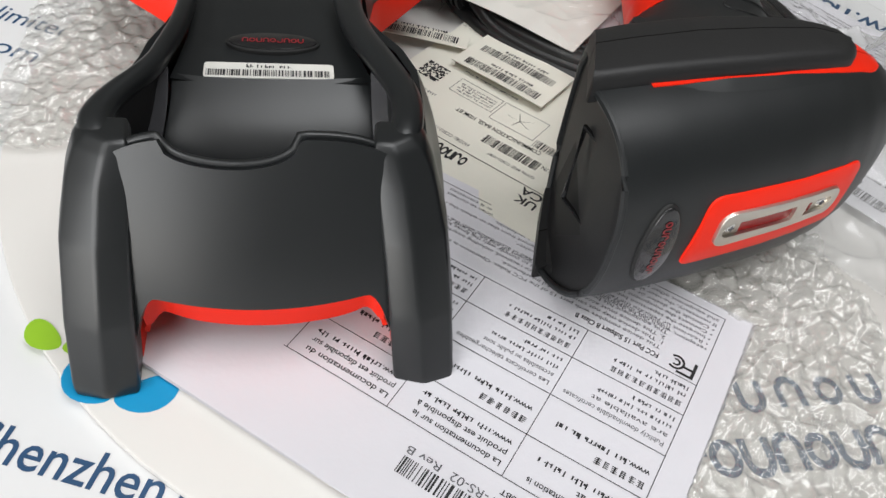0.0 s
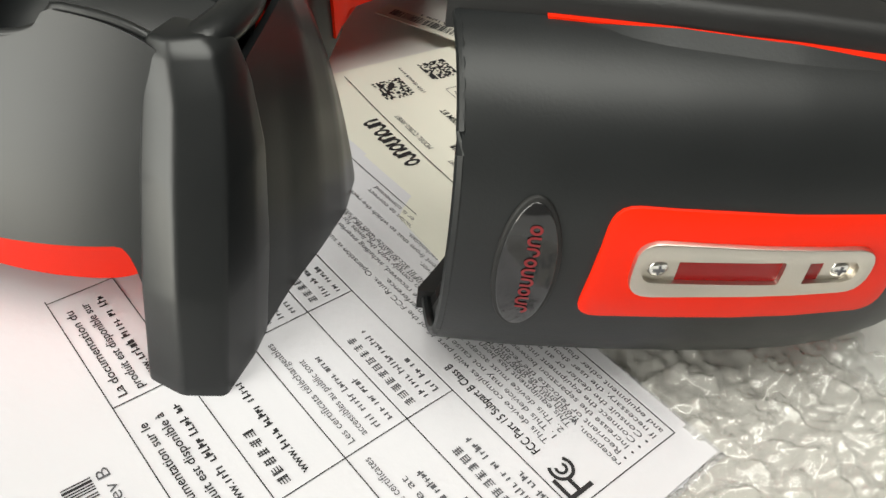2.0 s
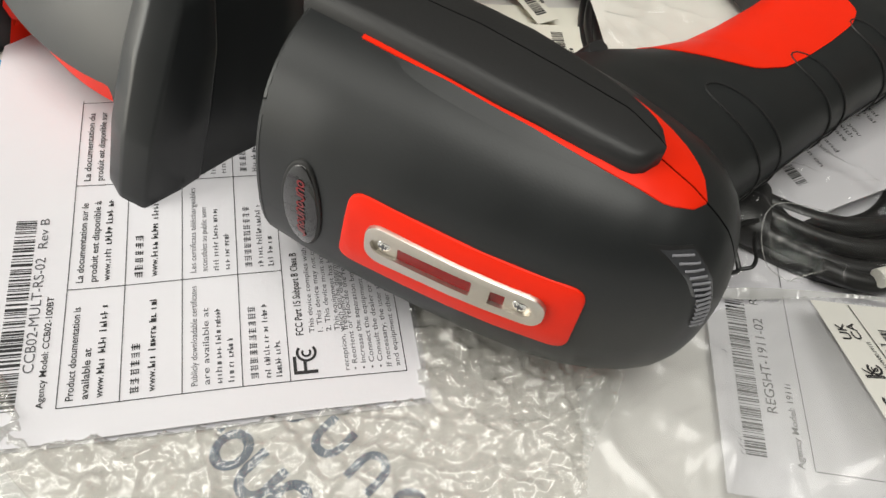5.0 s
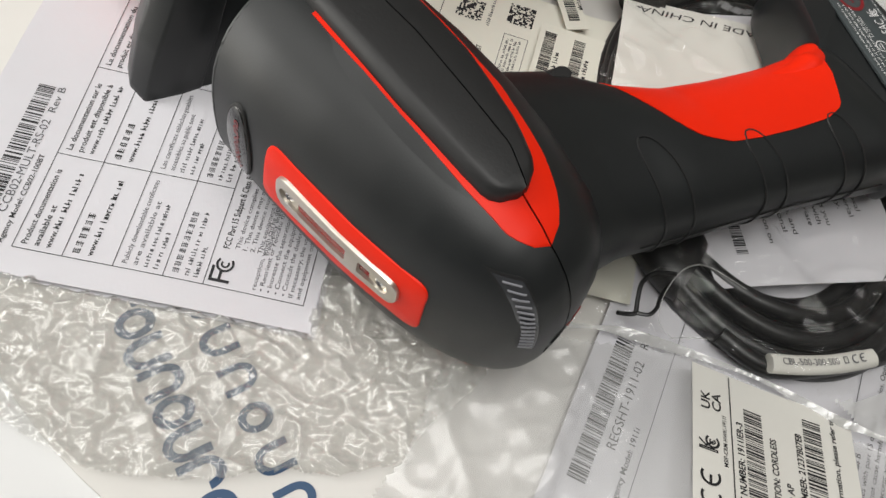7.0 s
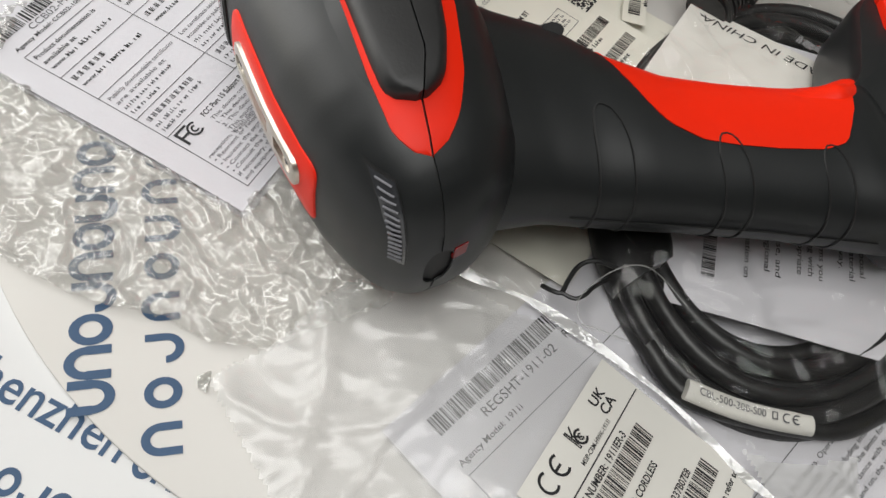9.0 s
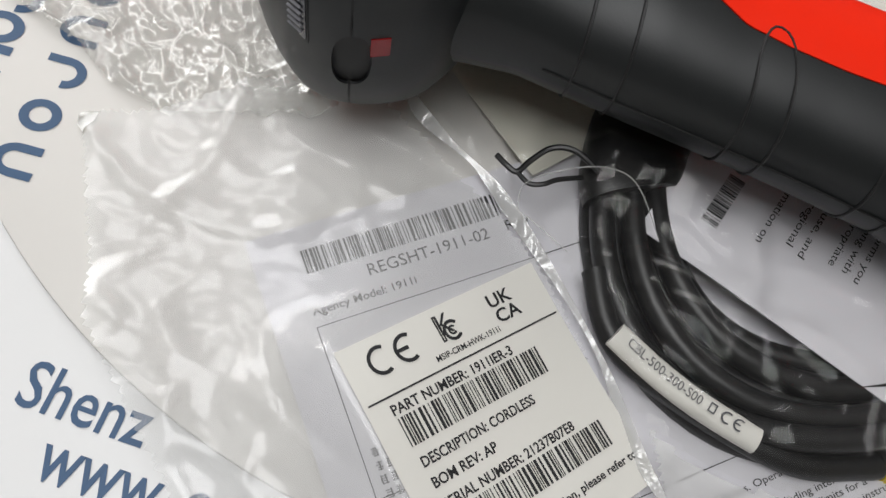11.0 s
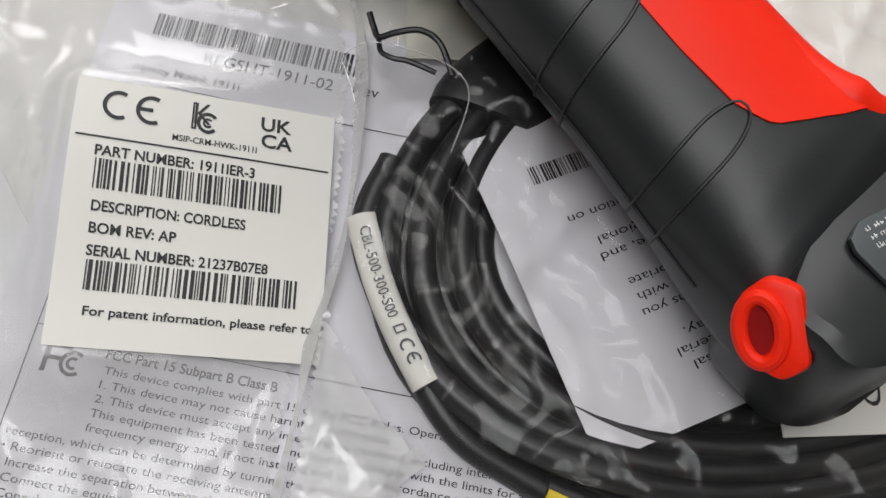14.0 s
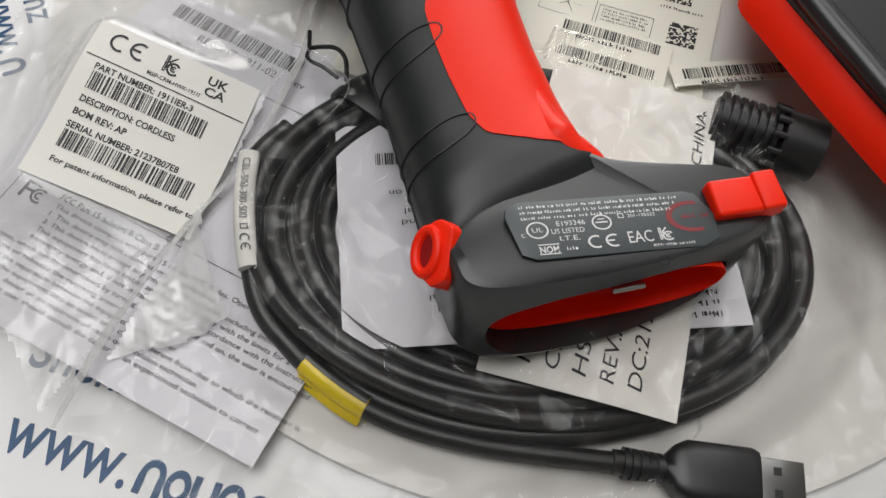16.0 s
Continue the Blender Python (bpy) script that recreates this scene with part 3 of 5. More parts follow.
def reg_z(x, y):
    return 0.0028 + 0.0004 * math.sin(x * 60 + 1) + 0.0003 * math.sin(y * 45)


reg = sheet("regulatory_sheet", "white folded regulatory sheet inside a clear bag", "leaflet", reg_m, 0.112, 0.120, PAPER, reg_z, y0=-0.120)
p, g = Print(), Print()
g.barcode(0.0104, -0.0112, 0.0570, -0.0057, 41, 62)
g.text("REGSHT-1911-02", 0.0229, -0.0157, 0.0515, 0.0027)
g.text("Rev", 0.0560, -0.0152, 0.0617, 0.0025)
g.text("Agency Model: 1911i", 0.0087, -0.0205, 0.0320, 0.0017, bold=0.01)
g.bar(0.0085, -0.0232, 0.105, -0.0230), g.bar(0.0085, -0.0783, 0.105, -0.0781), g.bar(0.0085, -0.118, 0.0087, -0.0232), g.bar(0.0085, -0.060, 0.062, -0.0598)
for k in range(6):
    g.ideograms(0.0105, -0.052 - 0.0028 * k, 0.030, 0.0019, 150 + k)
fcc_mark(g, 0.0118, -0.0868, 0.0056)
g.text("FCC Part 15 Subpart B Class B", 0.0230, -0.0823, 0.0560, 0.0019, bold=0.014)
for k, words in enumerate(small):
    g.text(words, 0.0235, -0.0852 - k * 0.0027, 0.0235 + 0.00112 * len(words), 0.0015)
for k, words in enumerate(bullets[:6]):
    g.text(words, 0.0100, -0.0990 - k * 0.0027, 0.0100 + 0.00112 * len(words), 0.0015)
ink_on(g, "print", INK, reg, reg_z)
p.bm.free()

# The sticker on the bag.
LAB = ((0.2237, 0.2347), (0.1850, 0.2619), (0.2144, 0.3029), (0.2531, 0.2757))


def lab_z(s, t):
    return 0.0223 - 0.0126 * s - 0.0052 * t + 0.0005 * math.sin(6 * t + 2 * s)


def on_label(s, t, up=0.0):
    (ax, ay), (bx, by), (cx, cy), (dx, dy) = LAB
    return ((ax * (1 - s) + bx * s) * (1 - t) + (dx * (1 - s) + cx * s) * t, (ay * (1 - s) + by * s) * (1 - t) + (dy * (1 - s) + cy * s) * t, lab_z(s, t) + up)


part_label = thing("product_label", "off-white product label with black print and barcodes stuck on the bag", "label")


part("paper", leaf_of(surface(on_label, 20, 20), 0.00015), STICKER, part_label, angle=60)
p = Print()
U = 0.054
ce_mark(p, 0.10 * U, -0.155 * U, 0.115 * U)
kc_mark(p, 0.43 * U, -0.155 * U, 0.12 * U)
ukca_mark(p, 0.70 * U, -0.170 * U, 0.125 * U)
p.text("MSIP-CRM-HWK-1911I", 0.365 * U, -0.200 * U, 0.69 * U, 0.024 * U, bold=0.012)
p.bar(0.02 * U, -0.234 * U, 0.985 * U, -0.227 * U)
p.text("PART NUMBER: 1911IER-3", 0.095 * U, -0.300 * U, 0.69 * U, 0.038 * U, bold=0.022)
p.barcode(0.10 * U, -0.425 * U, 0.80 * U, -0.313 * U, 51, 44)
p.text("DESCRIPTION: CORDLESS", 0.105 * U, -0.507 * U, 0.67 * U, 0.038 * U, bold=0.022)
p.text("BOM REV: AP", 0.105 * U, -0.588 * U, 0.415 * U, 0.038 * U, bold=0.022)
p.text("SERIAL NUMBER: 21237B07E8", 0.105 * U, -0.670 * U, 0.77 * U, 0.038 * U, bold=0.022)
p.barcode(0.11 * U, -0.795 * U, 0.89 * U, -0.685 * U, 52, 48)
p.text("For patent information, please refer to", 0.12 * U, -0.885 * U, 0.965 * U, 0.032 * U, bold=0.02)
p.lay("print", INK, part_label, lambda x, y: on_label(x / U, -y / U, 0.00016))

# The recycling sheet inside the coil.
doc_m = pose(0.1668 - 0.976 * 0.110, 0.2805 + 0.217 * 0.110, 0, 0, 0, -12.5)


def doc_z(x, y):
    return 0.0112 + 0.0006 * math.sin(x * 50) + 0.0004 * math.sin(y * 80)


doc = sheet("recycling_sheet", "white printed paper sheet lying in the cable coil", "leaflet", doc_m, 0.110, 0.069, PAPER, doc_z)
p = Print()
p.barcode(0.0843, 0.0100, 0.0989, 0.0140, 61, 24)
rows = (("For more information on", 0.0225, 0.0), ("and the local regional", 0.0285, 0.004), ("recycling, reuse, and", 0.0320, 0.003), ("about its disposal.", 0.0352, 0.017), ("most appropriate", 0.0386, 0.006), ("mark, along with", 0.0420, 0.0065), ("This mark informs you", 0.0453, 0.006), ("in this way.", 0.0515, 0.012), ("return the material", 0.0548, 0.009), ("for disposal", 0.0580, 0.011), ("natural resources", 0.0612, 0.030), ("our environment", 0.0645, 0.028))
for k, (words, y, back_off) in enumerate(rows):
    x1 = 0.0955 - back_off
    p.text(words, x1 - 0.00165 * len(words), y, x1, 0.0018)
    p.words_bars(0.008, y, x1 - 0.00165 * len(words) - 0.003, 0.0017, 180 + k)
ink_on(p, "print", INK, doc, doc_z)

# The origin label that hangs on the cable.
made_m = pose(0.1073, 0.3907, 0, 0, 0, 237.7)


def made_z(x, y):
    return 0.0138 + 0.0022 * math.sin(x * 32 + 0.3) * (1 if x > 0.05 else 0.3) + 0.0006 * math.sin(y * 90)


made = sheet("origin_label", "curled white cable label with black capital print", "label", made_m, 0.1025, 0.0516, STICKER, made_z)
p = Print()
p.text("MADE IN CHINA", 0.049, 0.0035, 0.0965, 0.0030, shear=0.15)
for k, (words, x1) in enumerate((("DC:2123", 0.031), ("REV.A", 0.023), ("HSN: 1911", 0.042), ("CBL-500", 0.033), ("MFG: A", 0.030))):
    p.text(words, 0.0052, 0.0100 + 0.0072 * k, x1, 0.0038, shear=0.15)
ink_on(p, "print", INK, made, made_z)


# ---- the handheld scanner, lying on its side: x along the head, y down the handle, z up ----
scanner = thing("barcode_scanner", "dark grey and red cordless barcode scanner lying on its side", "scanner", pose(0.113, 0.160, 0, 0, 0, 26.1))
ZC = 0.0372
HEAD = (  # place along the head, top, bottom, half width
    (-0.0245, 0.0015, 0.0600, 0.0335), (-0.010, -0.0005, 0.0605, 0.0342), (0.010, -0.0015, 0.0600, 0.0345), (0.030, -0.0018, 0.0580, 0.0342), (0.045, -0.0008, 0.0545, 0.0335),
    (0.055, 0.0008, 0.0515, 0.0322), (0.063, 0.0032, 0.0490, 0.0302), (0.069, 0.0058, 0.0455, 0.0275), (0.0735, 0.0085, 0.0415, 0.0240), (0.0768, 0.0118, 0.0360, 0.0192), (0.0788, 0.0150, 0.0295, 0.0130), (0.0797, 0.0182, 0.0238, 0.0060), (0.0799, 0.0202, 0.0218, 0.0010))
POWER = 2.55


def head_row(a):
    top, bottom, wide = lerp_table(HEAD, a)
    return (top + bottom) / 2, (bottom - top) / 2, wide


def head_point(a, theta):
    hc, hh, wide = head_row(a)
    c, s = math.cos(theta), math.sin(theta)
    y = hc - hh * math.copysign(abs(c) ** (2 / POWER), c)
    z = ZC + wide * math.copysign(abs(s) ** (2 / POWER), s)
    w = max(0.0, min(1.0, (0.0 - a) / 0.0245))
    return Vector((a + w * 0.66 * max(0, y - 0.026), y, z))


def side_z(a, h):
    """Height of the head's upper side at (a, h)."""
    hc, hh, wide = head_row(a)
    return ZC + wide * max(0.0, 1 - min(1, abs((h - hc) / hh)) ** POWER) ** (1 / POWER)


def top_y(a, z):
    """Place of the head's top shell at (a, z)."""
    hc, hh, wide = head_row(a)
    return hc - hh * max(0.0, 1 - min(1, abs((z - ZC) / wide)) ** POWER) ** (1 / POWER)


SEAM = ((-0.0245, 0.0375), (0.011, 0.0345), (0.046, 0.0285), (0.055, 0.0242), (0.067, 0.0218), (0.08, 0.0210))


def seam_h(a):
    return lerp_table(SEAM, a)[0]


def shell(lower):
    """One half of the head, from the seam round the top or the bottom."""
    n, steps = 28, [-0.0245 + 0.104 * (1 - (1 - k / 44) ** 1.4) for k in range(45)]
    bm = bmesh.new()
    rows = []
    for a in steps:
        hc, hh, wide = head_row(a)
        k = max(-0.98, min(0.98, (hc - seam_h(a) + (-0.00025 if lower else 0.00025)) / hh))
        c = math.copysign(abs(k) ** (POWER / 2), k)
        t0 = math.acos(c)
        lo, hi = (t0, math.tau - t0) if lower else (-t0, t0)
        rows.append([bm.verts.new(head_point(a, lo + (hi - lo) * i / n)) for i in range(n + 1)])
    for r, q in zip(rows, rows[1:]):
        for i in range(n):
            bm.faces.new((r[i], r[i + 1], q[i + 1], q[i]))
    bmesh.ops.remove_doubles(bm, verts=bm.verts, dist=1e-5)
    return thick(bm, 0.0006)


upper = part("top_shell", shell(False), GREY, scanner, angle=50)
lower = part("lower_shell", shell(True), GREY, scanner, angle=50)
part("seam_gasket", loft([[head_point(a, i * math.tau / 40) * 1.0 + (Vector((0, head_row(a)[0], ZC)) + Vector((a, 0, 0)) - head_point(a, i * math.tau / 40)) * 0.03 for i in range(40)] for a in (-0.020, -0.005, 0.010, 0.03, 0.045, 0.055, 0.063, 0.069, 0.0735, 0.0768, 0.0785)]), BLACK, scanner, "black gap between the shells")


def side_panel(low, high, a0, a1, lift, down, n=40, m=14, flip=1, flat=None):
    """A slab on the head's side between two curves low(a) and high(a), lying lift above the shell."""
    def put(s, t):
        a = a0 + (a1 - a0) * s
        lo, hi = low(a), high(a)
        h = lo + (hi - lo) * t
        z = side_z(a, h)
        if flat is not None:
            z = max(z, flat(a))
        z += lift
        w = max(0.0, min(1.0, -a / 0.0245))
        return (a + w * 0.66 * max(0, h - 0.026), h, ZC + (z - ZC) * flip)
    bm = surface(put, n, m)
    ends = bmesh.ops.extrude_face_region(bm, geom=bm.faces[:])
    vs = [v for v in ends["geom"] if isinstance(v, bmesh.types.BMVert)]
    bmesh.ops.translate(bm, vec=(0, 0, -down * flip), verts=vs)
    bmesh.ops.remove_doubles(bm, verts=bm.verts, dist=2e-5)
    return bm


def rnd(a, a1, k):
    """Rounds an end: 1 well inside, 0 at a1."""
    u = max(0.0, min(1.0, (a1 - a) / k))
    return math.sqrt(max(0.0, 1 - (1 - u) ** 2))


RED_LO = ((-0.0105, 0.0222), (0.024, 0.0178), (0.0455, 0.0158), (0.058, 0.0157), (0.067, 0.0168))
RED_HI = ((-0.0105, 0.0500), (0.0, 0.0490), (0.032, 0.0432), (0.0505, 0.0365), (0.0637, 0.0290), (0.067, 0.0278))
RID_LO = ((-0.0265, 0.0255), (-0.012, 0.0235), (0.0215, 0.0192), (0.0435, 0.0174), (0.056, 0.0172))
RID_HI = ((-0.0265, 0.0495), (0.0, 0.0452), (0.0205, 0.0425), (0.041, 0.0360), (0.056, 0.0290))
for flip in (1, -1):
    part("red_inlay", side_panel(lambda a: seam_h(a) - 0.0002 + (lerp_table(RED_LO, a)[0] - seam_h(a)) * rnd(a, 0.0668, 0.009), lambda a: seam_h(a) - 0.00025, -0.0105, 0.0668, 0.0003, 0.003, flip=flip), RED, upper if flip == 1 else lower, "red plastic inlay round the bumper", angle=60)
    part("red_inlay", side_panel(lambda a: seam_h(a) + 0.00025, lambda a: seam_h(a) + 0.0002 + (lerp_table(RED_HI, a)[0] - seam_h(a)) * rnd(a, 0.0668, 0.009), -0.0105, 0.0668, 0.0003, 0.003, flip=flip), RED, lower, "red plastic inlay round the bumper", angle=60)
    def edge(a):
        return seam_h(a) - 0.0002 + (lerp_table(RED_LO, a)[0] - seam_h(a)) * rnd(a, 0.0668, 0.009)
    lip = side_panel(lambda a: edge(a) - 0.0065, lambda a: edge(a) - 0.0001, -0.0100, 0.0585, -0.0004, 0.0010, 44, 8, flip)
    for v in lip.verts:
        rise = max(0.0, min(1.0, 1 - (edge(v.co.x) - v.co.y) / 0.0065)) ** 1.6 * min(1.0, max(0.0, (0.0585 - v.co.x) / 0.030)) * min(1.0, max(0.0, (v.co.x + 0.0100) / 0.020))
        v.co.z += flip * 0.0012 * rise
    part("groove_lip", lip, GREY, upper if flip == 1 else lower, angle=60)
    for up in (0, 1):
        lo = (lambda a: seam_h(a) - 0.0003 + (lerp_table(RID_LO, a)[0] - seam_h(a)) * rnd(a, 0.0552, 0.006)) if not up else (lambda a: seam_h(a) + 0.0002)
        hi = (lambda a: seam_h(a) - 0.0002) if not up else (lambda a: seam_h(a) + 0.0003 + (lerp_table(RID_HI, a)[0] - seam_h(a)) * rnd(a, 0.0552, 0.006))
        bm = side_panel(lo, hi, -0.0262, 0.0551, 0.0040, 0.0074, flip=flip)
        for v in bm.verts:  # soften the outer shoulder
            d = (v.co.y - lo(v.co.x)) if not up else (hi(v.co.x) - v.co.y)
            if (v.co.z - ZC) * flip > side_z(v.co.x, v.co.y) - ZC and d < 0.0022:
                v.co.z -= flip * 0.0018 * (1 - max(0, d) / 0.0022) ** 2
        part("side_bumper", bm, RUBBER, upper if not up else lower, "black rubber bumper along the side", angle=40)

# Front window, set back behind the rim.
bm = bmesh.new()
ring = [head_point(-0.0245, i * math.tau / 48) for i in range(48)]
mid = sum(ring, Vector()) / 48
rings = [[q + (mid - q) * f + Vector((d, 0, 0)) for q in ring] for f, d in ((0.055, 0.0006), (0.10, 0.0012), (0.16, 0.007), (0.34, 0.009))]
part("front_bezel", loft(rings), RUBBER, scanner, "black recessed front bezel")
part("scan_window", loft([[q + (mid - q) * 0.33 + Vector((d, 0, 0)) for q in ring] for d in (0.0078, 0.0086)]), GLOSS_BLACK, scanner, "dark glossy scan window")
WY, WZ = mid.y - 0.004, ZC
part("aimer_frame", tube([Vector((-0.0162, WY + 0.0075 * x, WZ + 0.013 * y)) for x, y in ((-1, -1), (1, -1), (1, 1), (-1, 1))], 0.0008, 8, True), GLOSS_BLACK, scanner, "glossy frame round the aiming lens")
part("window_lip", tube([q + (mid - q) * 0.03 for q in ring], 0.0011, 8, True), GREY, scanner)


def on_top(outline, lift, drop, mat, name, parent, label="", bevel=0.0004, curve=True):
    """A slab on the top shell: outline in (along, height)."""
    bm = plate(outline, -drop, lift, bevel)
    bmesh.ops.triangulate(bm, faces=[f for f in bm.faces if len(f.verts) > 6])
    for _ in range(2):
        bmesh.ops.subdivide_edges(bm, edges=[e for e in bm.edges if e.calc_length() > 0.006], cuts=1)
        bmesh.ops.triangulate(bm, faces=[f for f in bm.faces if len(f.verts) > 4])
    for v in bm.verts:
        a, z, k = v.co
        v.co = (a, top_y(a, z) - k, z)
    return part(name, bm, mat, parent, label, angle=50)


badge = on_top([(-0.0123 + 0.0054 * math.cos(k * math.tau / 40), 0.0378 + 0.0142 * math.sin(k * math.tau / 40)) for k in range(40)], -0.0006 + 0.0012, 0.002, BLACK, "badge_rim", scanner, "dark oval badge recess", 0.0003)
on_top([(-0.0123 + 0.0047 * math.cos(k * math.tau / 40), 0.0378 + 0.0134 * math.sin(k * math.tau / 40)) for k in range(40)], 0.0009, 0.001, GLOSS_BLACK, "badge", badge, "glossy black oval badge", 0.0003)
p = Print()
letters_as_shapes(p, 0.0280, 0.0, 0.0476, 0.0020, 8, 9)
p.lay("badge_mark", RED_INK, badge, lambda x, y: (-0.0110 - y, top_y(-0.0110 - y, x) - 0.0011, x), "red trade mark strokes")

RED_OUT = round_corners([(-0.0025, 0.0275), (0.0537, 0.0285), (0.0533, 0.0502), (-0.0002, 0.0513)], 0.0042)
redp = on_top(RED_OUT, 0.0006, 0.002, RED, "red_contact_panel", scanner, "red panel round the charging contacts")


def carve(ob, cutter):
    """Cuts a closed shape out of a part and keeps the result as its mesh."""
    tool = new("cutter", mesh_of("cutter", cutter, BLACK))
    tool.parent = scanner
    m = ob.modifiers.new("hole", "BOOLEAN")
    m.operation, m.object, m.solver = "DIFFERENCE", tool, "EXACT"
    bpy.context.view_layer.update()
    made_mesh = bpy.data.meshes.new_from_object(ob.evaluated_get(bpy.context.evaluated_depsgraph_get()))
    ob.modifiers.clear()
    made_mesh.shade_smooth()
    made_mesh.set_sharp_from_angle(angle=radians(35))
    ob.data = made_mesh
    bpy.data.objects.remove(tool)


def well(outline):
    """A straight-sided plug through the top shell's plates."""
    return loft([[Vector((a, d, z)) for a, z in outline] for d in (-0.010, 0.012)])


NICK = round_corners([(0.0047, 0.0339), (0.0470, 0.0352), (0.0468, 0.0446), (0.0047, 0.0457)], 0.0044)
nick = on_top(NICK, 0.0016, 0.002, STEEL, "contact_plate", redp, "brushed nickel contact plate", 0.0003)
LONG_SLOT = round_corners([(0.0063, 0.0373), (0.0303, 0.0375), (0.0303, 0.0424), (0.0063, 0.0422)], 0.0006)
LONG_SLOT = [q for q in LONG_SLOT if q[0] > 0.012] + [(0.0087 + 0.0024 * math.cos(radians(a)), 0.0398 + 0.0024 * math.sin(radians(a))) for a in range(90, 271, 15)]
SHORT_SLOT = [(0.0345, 0.0377), (0.0418, 0.0377)] + [(0.0418 + 0.0023 * math.cos(radians(a)), 0.0400 + 0.0023 * math.sin(radians(a))) for a in range(-75, 76, 15)] + [(0.0418, 0.0423), (0.0345, 0.0423)]
LONG_SLOT.sort(key=lambda q: math.atan2(q[1] - 0.0398, q[0] - 0.0180))
for hole in (LONG_SLOT, SHORT_SLOT):
    for plate_part in (nick, redp):
        carve(plate_part, well(hole))
for a0, a1 in ((0.0125, 0.0312), (0.0338, 0.0378)):
    on_top([(a0, 0.0366), (a1, 0.0366), (a1, 0.0432), (a0, 0.0432)], 0.0005, 0.001, RED_DARK, "contact_slot", nick, "dark red sunk contact slot", 0.0)
for a, a0, a1 in ((0.0092, 0.0055, 0.0125), (0.0412, 0.0378, 0.0448)):
    on_top([(a0, 0.0366), (a1, 0.0366), (a1, 0.0432), (a0, 0.0432)], 0.0006, 0.001, STEEL, "screw_seat", nick, "nickel screw seat", 0.0)
    bm = bmesh.new()
    bmesh.ops.create_uvsphere(bm, u_segments=20, v_segments=10, radius=0.0018)
    for v in bm.verts:
        v.co = Vector((a + v.co.x, top_y(a, 0.0398) - 0.0004 - v.co.z * 0.42, 0.0399 + v.co.y))
    screw = part("screw", bm, CHROME, nick, "bright cross-head screw")
    y = top_y(a, 0.0398)
    # A raised dark grey cross draws the shade in the screw's slots.
    bm = box(a - 0.0009, a + 0.0009, y - 0.00125, y - 0.0006, 0.0397, 0.0401)
    box(a - 0.0002, a + 0.0002, y - 0.00125, y - 0.0006, 0.0390, 0.0408, bm=bm)
    part("screw_slot", bm, INK_GREY, nick)


def rear_a(h, z):
    """How far back the shell reaches at (h, z)."""
    lo, hi = 0.0, 0.0799
    for _ in range(30):
        a = (lo + hi) / 2
        hc, hh, wide = head_row(a)
        if (abs(h - hc) / hh) ** POWER + (abs(z - ZC) / wide) ** POWER < 1:
            lo = a
        else:
            hi = a
    return lo


def rear_patch(h0, h1, z0, z1, lift, n=8, m=16, taper=0.0):
    return surface(lambda s, t: Vector((rear_a(h0 + (h1 - h0) * s, z0 + (z1 - z0) * t), h0 + (h1 - h0) * s + taper * t * (1 - s), z0 + (z1 - z0) * t)) + Vector((0.8, -0.35, 0.45)) * lift, n, m)


part("lens_rim", thick(rear_patch(0.0088, 0.0133, 0.0622, 0.0402, 0.0002, taper=0.001), 0.001), RUBBER, scanner)
led = part("status_lens", thick(rear_patch(0.0092, 0.0129, 0.0616, 0.0408, 0.0004, taper=0.001), 0.001), LENS, scanner, "ribbed smoky status light lens")
for k in range(14):
    z = 0.0608 - 0.0014 * k
    part("lens_rib", tube([Vector((rear_a(h, z), h, z)) + Vector((0.8, -0.35, 0.45)) * 0.0006 for h in (0.0098, 0.0108, 0.0116, 0.0122)], 0.0003, 6), material("clear_rib", (0.22, 0.22, 0.24), 0.15) if k == 0 else bpy.data.materials["clear_rib"], led)
part("rear_window", thick(rear_patch(0.0248, 0.0285, 0.0440, 0.0390, 0.0003, 6, 6), 0.001), RED_DARK, scanner, "small dark red rear window")

# The handle: sections from the front and back edges, towards the base.
GRIP = (  # along, front (a, h), back (a, h), half thickness, middle height
    (0.00, -0.004, 0.046, 0.0730, 0.0350, 0.0225, 0.0372), (0.08, 0.006, 0.0555, 0.0745, 0.0450, 0.0205, 0.0368), (0.16, 0.0135, 0.0655, 0.0765, 0.0545, 0.0188, 0.0362),
    (0.26, 0.0225, 0.0800, 0.0815, 0.0650, 0.0174, 0.0356), (0.35, 0.0362, 0.0890, 0.0870, 0.0770, 0.0168, 0.0356), (0.48, 0.0470, 0.1015, 0.0940, 0.0925, 0.0157, 0.0352),
    (0.62, 0.0555, 0.1165, 0.1010, 0.1075, 0.0155, 0.0350), (0.76, 0.0630, 0.1315, 0.1080, 0.1210, 0.0156, 0.0348), (0.88, 0.0690, 0.1450, 0.1140, 0.1325, 0.0158, 0.0347), (0.95, 0.0692, 0.1520, 0.1182, 0.1415, 0.0148, 0.0345), (1.00, 0.0690, 0.1570, 0.1215, 0.1480, 0.0118, 0.0344))


def grip(s, theta, lift=0.0):
    fa, fh, ba, bh, w, zc = lerp_table(GRIP, s)
    c, q = math.cos(theta), math.sin(theta)
    ex_ = 0.86 - 0.30 * max(0.0, min(1.0, (s - 0.80) / 0.16))
    c2, q2 = math.copysign(abs(c) ** ex_, c), math.copysign(abs(q) ** ex_, q)
    half = math.hypot(fa - ba, fh - bh) / 2
    k = 1 + lift / half
    return Vector(((fa + ba) / 2 + (fa - ba) / 2 * c2 * k, (fh + bh) / 2 + (fh - bh) / 2 * c2 * k, zc + (w + lift) * q2 - 0.0030 * max(0.0, c2) * math.sin(math.pi * min(1.0, s / 0.9))))


